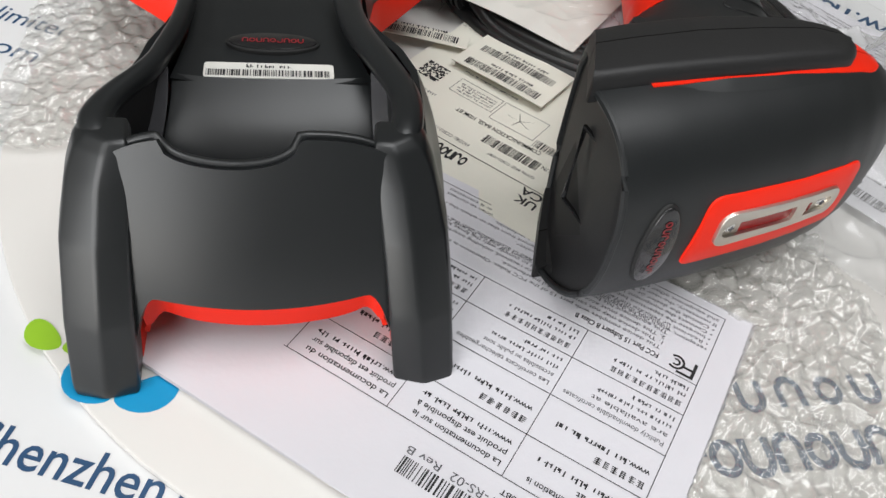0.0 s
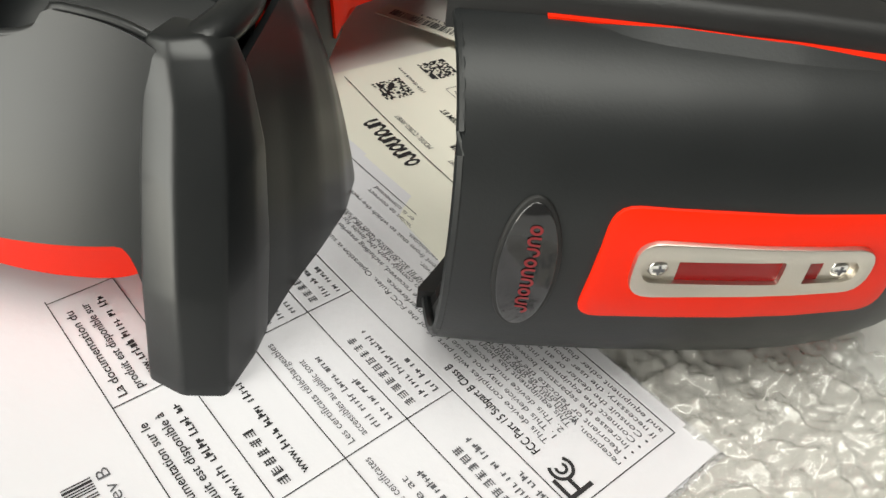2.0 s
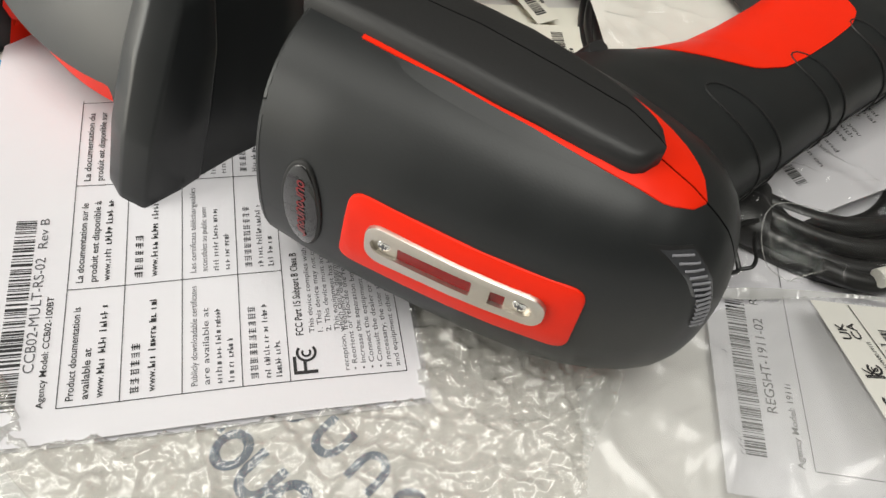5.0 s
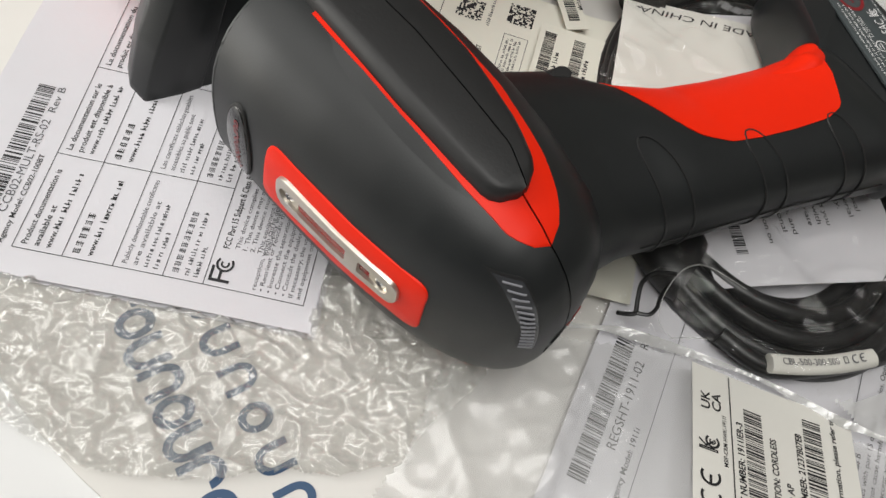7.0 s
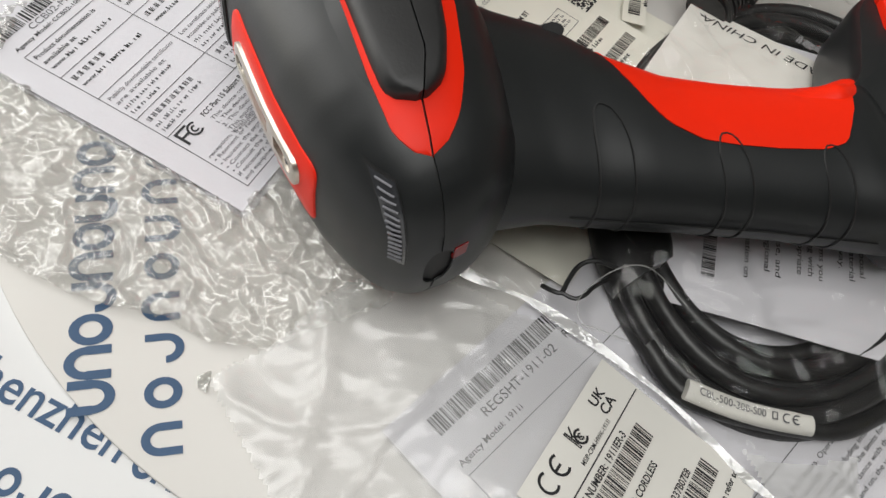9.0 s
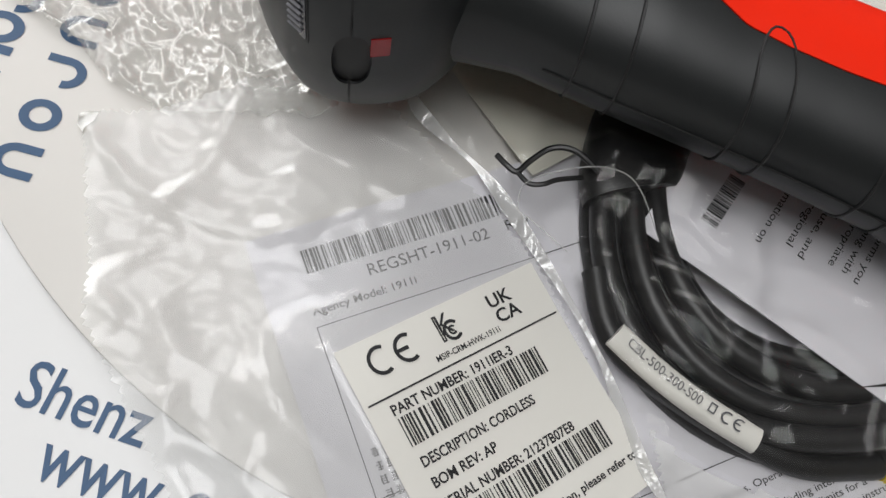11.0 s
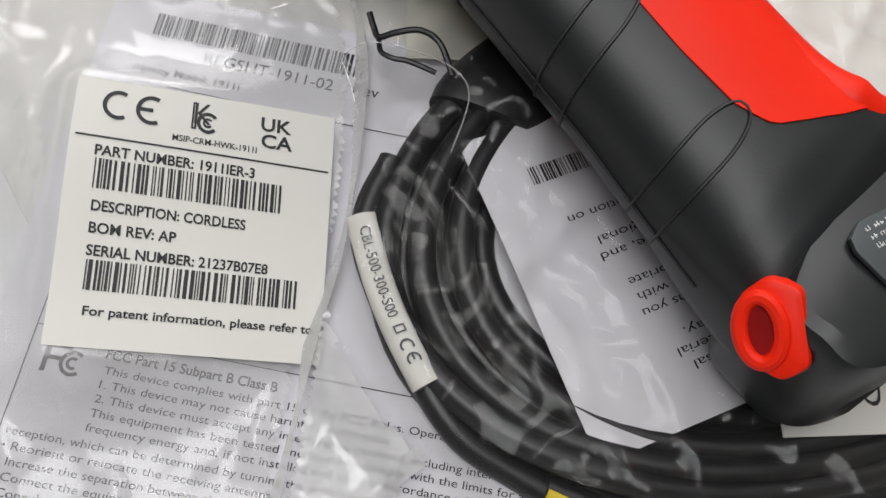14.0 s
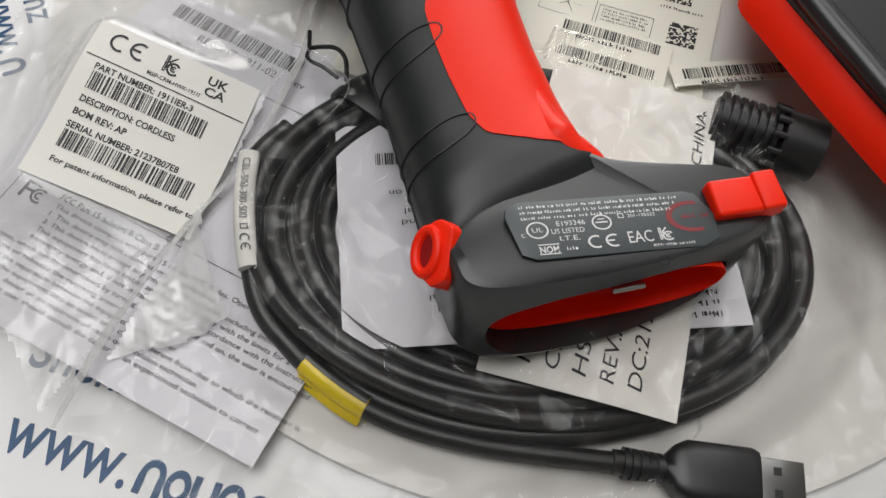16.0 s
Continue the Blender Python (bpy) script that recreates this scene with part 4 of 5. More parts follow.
handle = part("handle", loft([[grip(k / 60, i * math.tau / 48) for i in range(48)] for k in range(61)]), GREY, scanner, angle=60)


def red_limit(s):
    return radians(lerp_table(((0.325, 5), (0.335, 45), (0.35, 70), (0.375, 88), (0.41, 98), (0.47, 104), (0.55, 105), (0.65, 104), (0.76, 101), (0.81, 96), (0.85, 87), (0.885, 74), (0.915, 57), (0.94, 38), (0.96, 14)), s)[0])


part("finger_grip", thick(surface(lambda s, t: grip(0.325 + 0.635 * s, red_limit(0.325 + 0.635 * s) * (2 * t - 1), 0.0003), 48, 24), 0.0010), RED, handle, "bright red finger grip", angle=60)
for s0 in (0.285, 0.530, 0.775):
    for flip in (1, -1):
        pts = []
        for k in range(61):
            u = k / 60
            if u < 0.4:
                s, th = s0 - 0.032, 185 - (185 - 122) * u / 0.4
            elif u <= 0.6:
                ang = math.pi * (u - 0.4) / 0.2
                s, th = s0 - 0.032 * math.copysign(abs(math.cos(ang)) ** 0.8, math.cos(ang)), 122 - 24 * math.sin(ang)
            else:
                s, th = s0 + 0.032, 122 + (185 - 122) * (u - 0.6) / 0.4
            pts.append(grip(s, radians(th * flip), 0.0001))
        part("grip_groove", tube(pts, 0.00035, 6), RUBBER, handle)
pts = [grip(s, math.pi, 0.0002) for s in (0.2, 0.3, 0.4, 0.5, 0.6, 0.7, 0.8, 0.9)]
part("grip_seam", tube(pts, 0.0002, 6), BLACK, handle)

# The grip curls out along the flare of the base.
flare = smooth_path([(0.0705, 0.1250, 0.0345), (0.0752, 0.1360, 0.0350), (0.0768, 0.1430, 0.0352), (0.0760, 0.1485, 0.0355), (0.0728, 0.1522, 0.0355), (0.0690, 0.1540, 0.0355)], 8)
rings = []
for i, q in enumerate(flare):
    d = (flare[min(i + 1, len(flare) - 1)] - flare[max(i - 1, 0)]).normalized()
    u = i / (len(flare) - 1)
    f = math.sqrt(max(0.004, 1 - max(0.0, (u - 0.80) / 0.20) ** 2)) * (0.80 + 0.20 * min(1.0, u / 0.35)) * (1 - 0.45 * max(0.0, (u - 0.4) / 0.6))
    rings.append([q + Vector((d.y, -d.x, 0)) * (0.0074 * f * math.cos(k * math.tau / 28)) + Vector((0, 0, 0.0150 * f * math.copysign(abs(math.sin(k * math.tau / 28)) ** 0.85, math.sin(k * math.tau / 28)))) for k in range(28)])
part("finger_stop", loft(rings), RED, handle, "red curled end of the finger grip", angle=80)

# Trigger hump between handle and head.
bm = loft([[Vector((0.0228 + 0.008 * u + 0.0042 * math.cos(i * math.tau / 24) * k, 0.0690 + 0.008 * u + 0.0050 * math.sin(i * math.tau / 24) * k, ZC - 0.011 + 0.022 * u)) for i in range(24)] for u, k in ((0, 0.6), (0.15, 0.9), (0.5, 1), (0.85, 0.9), (1, 0.6))])
part("trigger", bm, RUBBER, scanner, "black trigger")

# The base with its battery opening.
BASE = ((0.0765, 0.1440), (0.0722, 0.1535), (0.0645, 0.1615), (0.0560, 0.1690), (0.0490, 0.1752), (0.0455, 0.1815), (0.0462, 0.1872), (0.0500, 0.1914), (0.0560, 0.1928), (0.0680, 0.1915), (0.0800, 0.1880), (0.0935, 0.1825), (0.1063, 0.1755), (0.1165, 0.1690), (0.1228, 0.1630), (0.1245, 0.1575), (0.1225, 0.1515), (0.1195, 0.1455), (0.1120, 0.1440), (0.0980, 0.1450), (0.0830, 0.1450))
outline = [Vector((q.x, q.y)) for q in smooth_path([(x, y, 0) for x, y in BASE], 5, True)]
cen = Vector((0.088, 0.163))


def base_top(a, h=0.16):
    return 0.0512 - 0.10 * max(0, 0.112 - a) - 0.3 * max(0.0, 0.1505 - h)


def base_low(a):
    return 0.0175 + 0.02 * max(0, 0.09 - a)


rings = []
for inset, f in ((0.10, 0.0), (0.035, 0.03), (0.0, 0.16), (0.0, 0.5), (0.0, 0.80), (0.02, 0.93), (0.055, 0.985), (0.12, 1.0)):
    def slant(q):
        w = max(0.0, min(1.0, ((q - Vector((0.1035, 0.1487))).dot(Vector((0.51, 0.86))) - 0.014) / 0.010))
        return Vector((0.51, 0.86)) * (0.0015 - 0.0050 * max(0.0, min(1.0, (f - 0.25) / 0.65))) * w
    rings.append([Vector((*(q + (cen - q) * inset + slant(q)), base_low(q.x) + (base_top(q.x, q.y) - base_low(q.x)) * f)) for q in outline])
bmb = loft(rings)
BD, BN = Vector((-0.86, 0.51)), Vector((0.51, 0.86))
OPEN = Vector((0.0945, 0.1805))


def opening(scale, depth0, depth1):
    out = []
    for d in (depth0, depth1):
        r = []
        for k in range(36):
            c, s = math.cos(k * math.tau / 36), math.sin(k * math.tau / 36)
            q = OPEN + BD * (0.0315 * scale * math.copysign(abs(c) ** 0.75, c)) + BN * d
            r.append(Vector((q.x, q.y, 0.0318 + 0.0127 * scale * math.copysign(abs(s) ** 0.8, s) + 0.035 * (q.x - 0.094))))
        out.append(r)
    return out


base = part("base", bmb, GREY_SMOOTH, scanner, "flared handle base", angle=40)
carve(base, loft(opening(1.0, -0.016, 0.03)))
a, b = opening(0.975, -0.0155, 0.0005)
a = [q.copy() for q in a]
bm = bmesh.new()
va, vb = [bm.verts.new(q) for q in a], [bm.verts.new(q + Vector((0.0, -0.001, 0)) * 0) for q in b]
for i in range(36):
    bm.faces.new((va[i], va[(i + 1) % 36], vb[(i + 1) % 36], vb[i]))
bm.faces.new(va)
bmesh.ops.translate(bm, vec=(-0.0040 * BN.x, -0.0040 * BN.y, 0), verts=vb)
part("battery_bay", bm, RED, base, "red lining of the open battery bay", smooth=False)
q = OPEN + BD * 0.002 - BN * 0.005
bm = box(-0.004, 0.004, -0.005, 0.005, -0.0006, 0.0006, 0.0004)
bmesh.ops.transform(bm, matrix=Matrix.Translation((q.x, q.y, 0.0395)) @ Matrix.Rotation(radians(149), 4, "Z") @ Matrix.Rotation(radians(-35), 4, "X"), verts=bm.verts)
part("battery_contact", bm, material("contact_steel", (0.3, 0.29, 0.28), 0.3, 1.0, mottle=0.05), base, "bent nickel battery contact")

LM = Matrix.Translation((0.1022, 0.1480, 0.0)) @ Matrix.Rotation(radians(145.5), 4, "Z") @ Matrix.Diagonal((1.05, 0.88, 1.0, 1.0))


def plate_up(x, y, k):
    w = LM @ Vector((x, y, 0))
    return Vector((w.x, w.y, base_top(w.x) + k))


bm = plate([(0.0015, -0.0155), (0.0045, -0.0172), (0.0430, -0.0172), (0.0470, -0.0150), (0.0475, -0.0075), (0.0445, -0.0010), (0.0420, 0.0), (0.0030, 0.0), (0.0, -0.0020), (-0.0005, -0.0045)], -0.0008, 0.0004, 0.0003)
for v in bm.verts:
    v.co = plate_up(*v.co)
nameplate = part("rating_plate", bm, material("slate_plate", (0.045, 0.055, 0.058), 0.45, mottle=0.08, grain=0.05), base, "slate grey rating plate with white print")
p = Print()
for k in range(3):
    p.words_bars(0.003, -0.0022 - 0.0017 * k, 0.040 - 0.001 * k, 0.0009, 200 + k)
p.text("E193346", 0.0105, -0.0080, 0.0170, 0.0014)
p.text("US LISTED", 0.0090, -0.0102, 0.0165, 0.0014)
p.text("I.T.E.", 0.0105, -0.0124, 0.0150, 0.0014)
p.arc(0.0060, -0.0088, 0.0023, 0.0004, 0, 360, 24)
p.text("UL", 0.0048, -0.0094, 0.0072, 0.0013)
p.text("C", 0.0022, -0.0106, 0.0031, 0.0011)
p.arc(0.0208, -0.0078, 0.0021, 0.0004, 0, 360, 24)
p.bar(0.0194, -0.0080, 0.0222, -0.0076), p.bar(0.0200, -0.0070, 0.0216, -0.0067)
p.outline_box(0.0248, -0.0070, 0.0262, -0.0056, 0.0002)
p.text("201-130332", 0.0270, -0.0070, 0.0335, 0.0010)
ce_mark(p, 0.0165, -0.0153, 0.0038)
p.text("EAC", 0.0258, -0.0146, 0.0315, 0.0034)
kc_mark(p, 0.0330, -0.0148, 0.0040)
p.text("NOM", 0.0055, -0.0155, 0.0098, 0.0018, bold=0.02)
p.bar(0.0053, -0.0133, 0.0100, -0.0130), p.bar(0.0053, -0.0160, 0.0100, -0.0157)
p.words_bars(0.0115, -0.0152, 0.0145, 0.0010, 210), p.words_bars(0.031, -0.0162, 0.041, 0.0008, 211)
p.lay("print", WHITE_INK, nameplate, lambda x, y: plate_up(x, y, 0.0005))
p = Print()
p.arc(0.0420, -0.0080, 0.0042, 0.0011, 70, 290, 18, 1.3)
p.words_bars(0.0395, -0.0085, 0.0465, 0.0014, 212)
p.lay("print", RED_INK, nameplate, lambda x, y: plate_up(x, y, 0.0005), "red trade mark sweep")
# Flat black marks put the shade of the embossing into colour.
for k, dx in enumerate((0.0185, 0.0245, 0.0310)):
    p = Print()
    if k == 0:
        fcc_mark(p, dx, -0.0213, 0.0026)
    else:
        p.arc(dx + 0.0015, -0.0201, 0.0012, 0.0004, 0, 360, 20)
        p.bar(dx - 0.0008, -0.0203, dx + 0.0001, -0.0199), p.bar(dx + 0.0029, -0.0203, dx + 0.0038, -0.0199)
    p.lay("embossed_mark", BLACK, base, lambda x, y: plate_up(x, y, 0.0002 + 0.25 * min(0, y + 0.0190)))

# Red latch and red lanyard eye.
bm = box(-0.0085, 0.0085, -0.0048, 0.0048, -0.005, 0.0008, 0.0010)
bmesh.ops.transform(bm, matrix=Matrix.Translation((0.0560, 0.1838, 0.0478)) @ Matrix.Rotation(radians(149), 4, "Z") @ Matrix.Rotation(radians(4), 4, "Y"), verts=bm.verts)
latch = part("latch", bm, RED, base, "red battery latch")
bm = box(-0.0030, 0.0030, -0.0051, 0.0051, -0.0035, 0.0016, 0.0008)
bmesh.ops.transform(bm, matrix=Matrix.Translation((0.0508, 0.1868, 0.0476)) @ Matrix.Rotation(radians(149), 4, "Z"), verts=bm.verts)
part("latch_grip", bm, RED, latch)
ez = Vector((0.58, -0.30, 0.76)).normalized()
ex = (Vector((0.0116, 0.0105, -0.0070)) - ez * Vector((0.0116, 0.0105, -0.0070)).dot(ez)).normalized()
ey = ez.cross(ex)
eye_m = Matrix.Translation(Vector((0.1194, 0.1467, 0.0456)) + ez * 0.0018) @ Matrix((ex, ey, ez)).transposed().to_4x4() @ Matrix.Scale(0.90, 4)
bm = plate(round_corners([(-0.0090, -0.0010), (-0.0060, -0.0060), (0.0052, -0.0060), (0.0090, -0.0005), (0.0066, 0.0044), (-0.0066, 0.0044)], 0.0016, 3), -0.009, 0.0012, 0.0012)
bmesh.ops.transform(bm, matrix=eye_m, verts=bm.verts)
eye = part("lanyard_eye", bm, RED, base, "red lanyard eye")
bm = tube([(0.0056 * math.cos(k * math.tau / 24), -0.0028 + 0.0034 * math.sin(k * math.tau / 24), 0.0014) for k in range(24)], 0.0014, 10, True)
bmesh.ops.transform(bm, matrix=eye_m, verts=bm.verts)
part("eye_ring", bm, RED, eye)
# A flat dark red oval puts the hole's shade into colour.
bm = plate([(0.0042 * math.cos(k * math.tau / 20), -0.0028 + 0.0021 * math.sin(k * math.tau / 20)) for k in range(20)], 0.0012, 0.0014)
bmesh.ops.transform(bm, matrix=eye_m, verts=bm.verts)
part("eye_hole", bm, RED_DARK, eye, "flat dark red oval for the shade in the hole")


# ---- the charging cradle: x across, y to the back, z up ----
cradle = thing("charging_cradle", "dark grey and red charging cradle standing on two front feet", "cradle", pose(0.0085, 0.1296, 0, 0, 0, 9.1))
SIDE = (  # y, bottom half width, bottom height, shoulder half width, shoulder height, top half width, top height
    (0.000, 0.0475, 0.0, 0.0448, 0.030, 0.0412, 0.0510), (0.020, 0.0488, 0.0, 0.0460, 0.032, 0.0412, 0.0540), (0.035, 0.0508, 0.0, 0.0480, 0.033, 0.0408, 0.0560), (0.050, 0.0520, 0.0, 0.0475, 0.033, 0.0375, 0.0560),
    (0.064, 0.0500, 0.002, 0.0430, 0.033, 0.0322, 0.0552), (0.080, 0.0400, 0.006, 0.0330, 0.033, 0.0275, 0.0545), (0.095, 0.0310, 0.010, 0.0285, 0.033, 0.0262, 0.0535), (0.120, 0.0335, 0.022, 0.0340, 0.036, 0.0315, 0.0500),
    (0.145, 0.0575, 0.027, 0.0510, 0.0365, 0.0480, 0.0425), (0.185, 0.0575, 0.027, 0.0510, 0.0365, 0.0485, 0.0415), (0.220, 0.0540, 0.025, 0.0490, 0.0355, 0.0460, 0.0400), (0.245, 0.0450, 0.022, 0.0430, 0.0330, 0.0410, 0.0375))


def side_strip(k0, k1, sign, inset=0.0, y0=0.004, y1=0.245, n=40, m=6):
    """The cradle's side between two of its lines (0 bottom, 1 shoulder, 2 top)."""
    def put(s, t):
        y = y0 + (y1 - y0) * s
        r = lerp_table(SIDE, y)
        a, b = (r[2 * k0], r[2 * k0 + 1]), (r[2 * k1], r[2 * k1 + 1])
        if y0 < 0.01:  # the front edge leans back with the post
            y += 0.46 * (a[1] + (b[1] - a[1]) * t) * max(0.0, 1 - s * 3) + 0.006
        bulge = 0.0012 * math.sin(math.pi * t) * min(1.0, s * 5)
        return (sign * (a[0] + (b[0] - a[0]) * t + bulge - inset), y, a[1] + (b[1] - a[1]) * t)
    return surface(put, n, m)


def side_bow(sign, y0=0.004, y1=0.110, n=40, m=14):
    """The front of the cradle's side, bowed in one sweep from the foot to the rim."""
    def put(s, t):
        y = y0 + (y1 - y0) * s
        r = lerp_table(SIDE, y)
        bx, bz, sx, sz, tx, tz = r
        cx, cz = 2 * sx - (bx + tx) / 2, 2 * sz - (bz + tz) / 2
        x, z = bx * (1 - t) ** 2 + 2 * cx * t * (1 - t) + tx * t * t, bz * (1 - t) ** 2 + 2 * cz * t * (1 - t) + tz * t * t
        return (sign * x, y + 0.46 * z * max(0.0, 1 - s * 1.4) + 0.006, z)
    return surface(put, n, m)


for sign in (1, -1):
    part("side_wall", thick(side_bow(sign), 0.002), GREY_SMOOTH, cradle, angle=60)
    part("side_wall", thick(side_strip(0, 1, sign, y0=0.110), 0.002), RED, cradle, "red flared side of the cradle", angle=60)
    part("shoulder", thick(side_strip(1, 2, sign, y0=0.110), 0.002), GREY_SMOOTH, cradle, angle=60)
    part("side_accent", tube([(sign * (lerp_table(SIDE, y)[4] - 0.0002), y, lerp_table(SIDE, y)[5] - 0.009) for y in (0.036, 0.042, 0.048, 0.054, 0.060)], 0.0016, 8), RED, cradle, "red accent strip")

    # front post: sections from the foot up
    rows = []
    for z, pts in ((0.0002, ((0.0318, -0.0035), (0.0395, -0.0052), (0.0468, -0.0034), (0.0480, 0.0080), (0.0478, 0.0150), (0.0325, 0.0150))),
                   (0.0030, ((0.0314, -0.0028), (0.0393, -0.0050), (0.0472, -0.0026), (0.0485, 0.0085), (0.0483, 0.0155), (0.0322, 0.0155))),
                   (0.0200, ((0.0303, 0.0030), (0.0380, 0.0010), (0.0462, 0.0042), (0.0478, 0.0150), (0.0478, 0.0220), (0.0310, 0.0220))),
                   (0.0380, ((0.0288, 0.0120), (0.0362, 0.0100), (0.0445, 0.0140), (0.0458, 0.0230), (0.0458, 0.0290), (0.0295, 0.0290))),
                   (0.0500, ((0.0276, 0.0195), (0.0345, 0.0182), (0.0418, 0.0225), (0.0425, 0.0290), (0.0425, 0.0330), (0.0285, 0.0330))),
                   (0.0560, ((0.0270, 0.0232), (0.0325, 0.0225), (0.0388, 0.0260), (0.0400, 0.0300), (0.0400, 0.0340), (0.0280, 0.0340))),
                   (0.0580, ((0.0272, 0.0252), (0.0315, 0.0248), (0.0362, 0.0278), (0.0372, 0.0310), (0.0372, 0.0335), (0.0285, 0.0335)))):
        rows.append([Vector((sign * x, y, z)) for x, y in pts])
    bm = loft(rows)
    bmesh.ops.recalc_face_normals(bm, faces=bm.faces)
    bmesh.ops.bevel(bm, geom=[e for e in bm.edges], offset=0.0013, segments=4, affect="EDGES", profile=0.5, clamp_overlap=True)
    part("front_post", bm, GREY_SMOOTH, cradle, angle=60)
    # rim from the post back along the pocket to the neck
    rim = smooth_path([(sign * 0.0330, 0.0265, 0.0535), (sign * 0.0350, 0.031, 0.0555), (sign * 0.0365, 0.038, 0.0562), (sign * 0.0360, 0.047, 0.0562), (sign * 0.0318, 0.060, 0.0556), (sign * 0.0262, 0.076, 0.0548), (sign * 0.0245, 0.095, 0.0535), (sign * 0.0305, 0.120, 0.0500), (sign * 0.0465, 0.145, 0.0425), (sign * 0.0485, 0.185, 0.0408), (sign * 0.046, 0.220, 0.0393), (sign * 0.040, 0.243, 0.0370)], 8)
    part("rim", tube(rim, 0.0040, 14, flat=0.8), GREY_SMOOTH, cradle, angle=80)
    # inner pocket wall
    part("pocket_wall", thick(surface(lambda s, t: (sign * (0.0330 - 0.0035 * t * 0 + 0.0012 * math.sin(3 * s)) if s < 0.99 else sign * 0.031, 0.026 + 0.036 * s, 0.0565 - 0.036 * t), 12, 6), 0.001), RUBBER, cradle, angle=60)


def panel_top(u):
    """Height of the front panel's upper edge: a shallow scoop in the middle."""
    w = min(1.0, abs(u + 0.0050) / 0.0152)
    return 0.0592 - 0.0058 * math.sqrt(1 - w * w) ** 0.8 - 0.0035 * (abs(u) / 0.029) ** 4


def panel_low(u):
    k = max(0.0, abs(u) - 0.0245) / 0.006
    return 0.0248 - 0.0025 * (1 - (u / 0.03) ** 2) - 0.012 * k * k


def panel(s, t, back=0.0):
    u = -0.0305 + 0.061 * s
    z = panel_low(u) + (panel_top(u) - panel_low(u)) * t
    y = 0.0098 + (z - 0.024) * 0.40 + 0.0035 * ((z - 0.024) / 0.034) ** 2 - 0.0030 * (1 - (u / 0.031) ** 2) + back
    return (u, y, z)


bm = thick(surface(panel, 48, 20), -0.0022)
part("front_panel", bm, GREY_SMOOTH, cradle, "satin dark grey curved front panel with a thumb scoop", angle=50)
part("panel_rim", tube([panel(k / 40, 1.0, 0.0011) for k in range(41)], 0.0012, 8), GREY_SMOOTH, cradle, angle=80)
# red lining seen under the arch
part("arch_lining", thick(surface(lambda s, t: (lambda q: (q[0], q[1] + 0.0030 + 0.045 * t, q[2] - 0.0045 - 0.008 * t * t))(panel(s, 0.02)), 40, 6), 0.0012), RED, cradle, "red lining under the front arch", angle=50)
for sign in (1, -1):
    part("arch_lining", thick(surface(lambda s, t: (sign * (0.0312 + 0.0016 * (1 - t)), 0.006 + 0.010 * t + 0.05 * s, 0.001 + 0.027 * t), 8, 6), 0.001), RED, cradle, "red lining of the front foot", angle=50)

part("arch_lining", thick(surface(lambda s, t: (lambda q: (q[0] * 0.985, q[1] + 0.0022 + 0.0012 * t, q[2] + 0.003 - (0.0050 + 0.0105 * math.sqrt(1 - (2 * s - 1) ** 6)) * t))(panel(s, 0.02)), 40, 4), 0.0008), RED, cradle, "red edge under the front panel", angle=50)

# pocket floor and the step up to the deck
part("pocket_floor", box(-0.0325, 0.0325, 0.024, 0.064, 0.0195, 0.0215, 0.0006), RUBBER, cradle)
part("step", thick(surface(lambda s, t: (-0.0292 + 0.0584 * s, 0.0625 - 0.024 * t + 0.002 * (2 * s - 1) ** 2, 0.0475 - 0.010 * t - 0.010 * t ** 3), 16, 8), 0.001), GREY_SMOOTH, cradle, angle=60)
for sign in (1, -1):
    part("pocket_wedge", thick(surface(lambda s, t: (sign * (0.0290 + 0.0055 * s), 0.060 - 0.022 * t + 0.002 * s, 0.0520 - 0.0240 * t + 0.004 * s), 6, 6), 0.001), material("polished_grey", (0.05, 0.05, 0.055), 0.15), cradle, "polished wedge beside the pocket", angle=60)


def deck_z(y):
    return lerp_table(((0.0, 0.0475), (0.062, 0.0475), (0.10, 0.0490), (0.125, 0.0470), (0.15, 0.0415), (0.185, 0.0385), (0.245, 0.0355)), y)[0]


part("deck", thick(surface(lambda s, t: ((2 * s - 1) * (lerp_table(SIDE, 0.062 + 0.183 * t)[4] - 0.003), 0.062 + 0.183 * t, deck_z(0.062 + 0.183 * t) - 0.001 * (1 - (2 * s - 1) ** 2)), 20, 40), 0.002), GREY, cradle, angle=60)
part("back_wall", thick(surface(lambda s, t: ((2 * s - 1) * (0.0495 - 0.012 * t), 0.2455, 0.012 + 0.024 * t), 12, 4), 0.002), GREY_SMOOTH, cradle)
part("bottom_plate", box(-0.030, 0.030, 0.066, 0.242, 0.0135, 0.0160, 0.001), RED, cradle, "red underside")
for x in (-0.028, 0.028):
    part("rubber_foot", box(x - 0.006, x + 0.006, 0.222, 0.234, 0.0, 0.0140, 0.001), RUBBER, cradle)
badge = part("badge_rim", plate([(0.0030 + 0.0128 * math.cos(k * math.tau / 40), 0.0785 + 0.0046 * math.sin(k * math.tau / 40)) for k in range(40)], deck_z(0.078) - 0.002, deck_z(0.078) + 0.0002, 0.0002), BLACK, cradle, "dark oval badge recess")
part("badge", plate([(0.0030 + 0.0120 * math.cos(k * math.tau / 40), 0.0785 + 0.0039 * math.sin(k * math.tau / 40)) for k in range(40)], deck_z(0.078) - 0.001, deck_z(0.078) + 0.0006, 0.0003), GLOSS_BLACK, badge, "glossy black oval badge")
p = Print()
letters_as_shapes(p, -0.0055, 0.0776, 0.0115, 0.0019, 33, 9)
p.lay("badge_mark", RED_INK, badge, lambda x, y: (x, y, deck_z(0.078) + 0.0007), "red trade mark strokes")
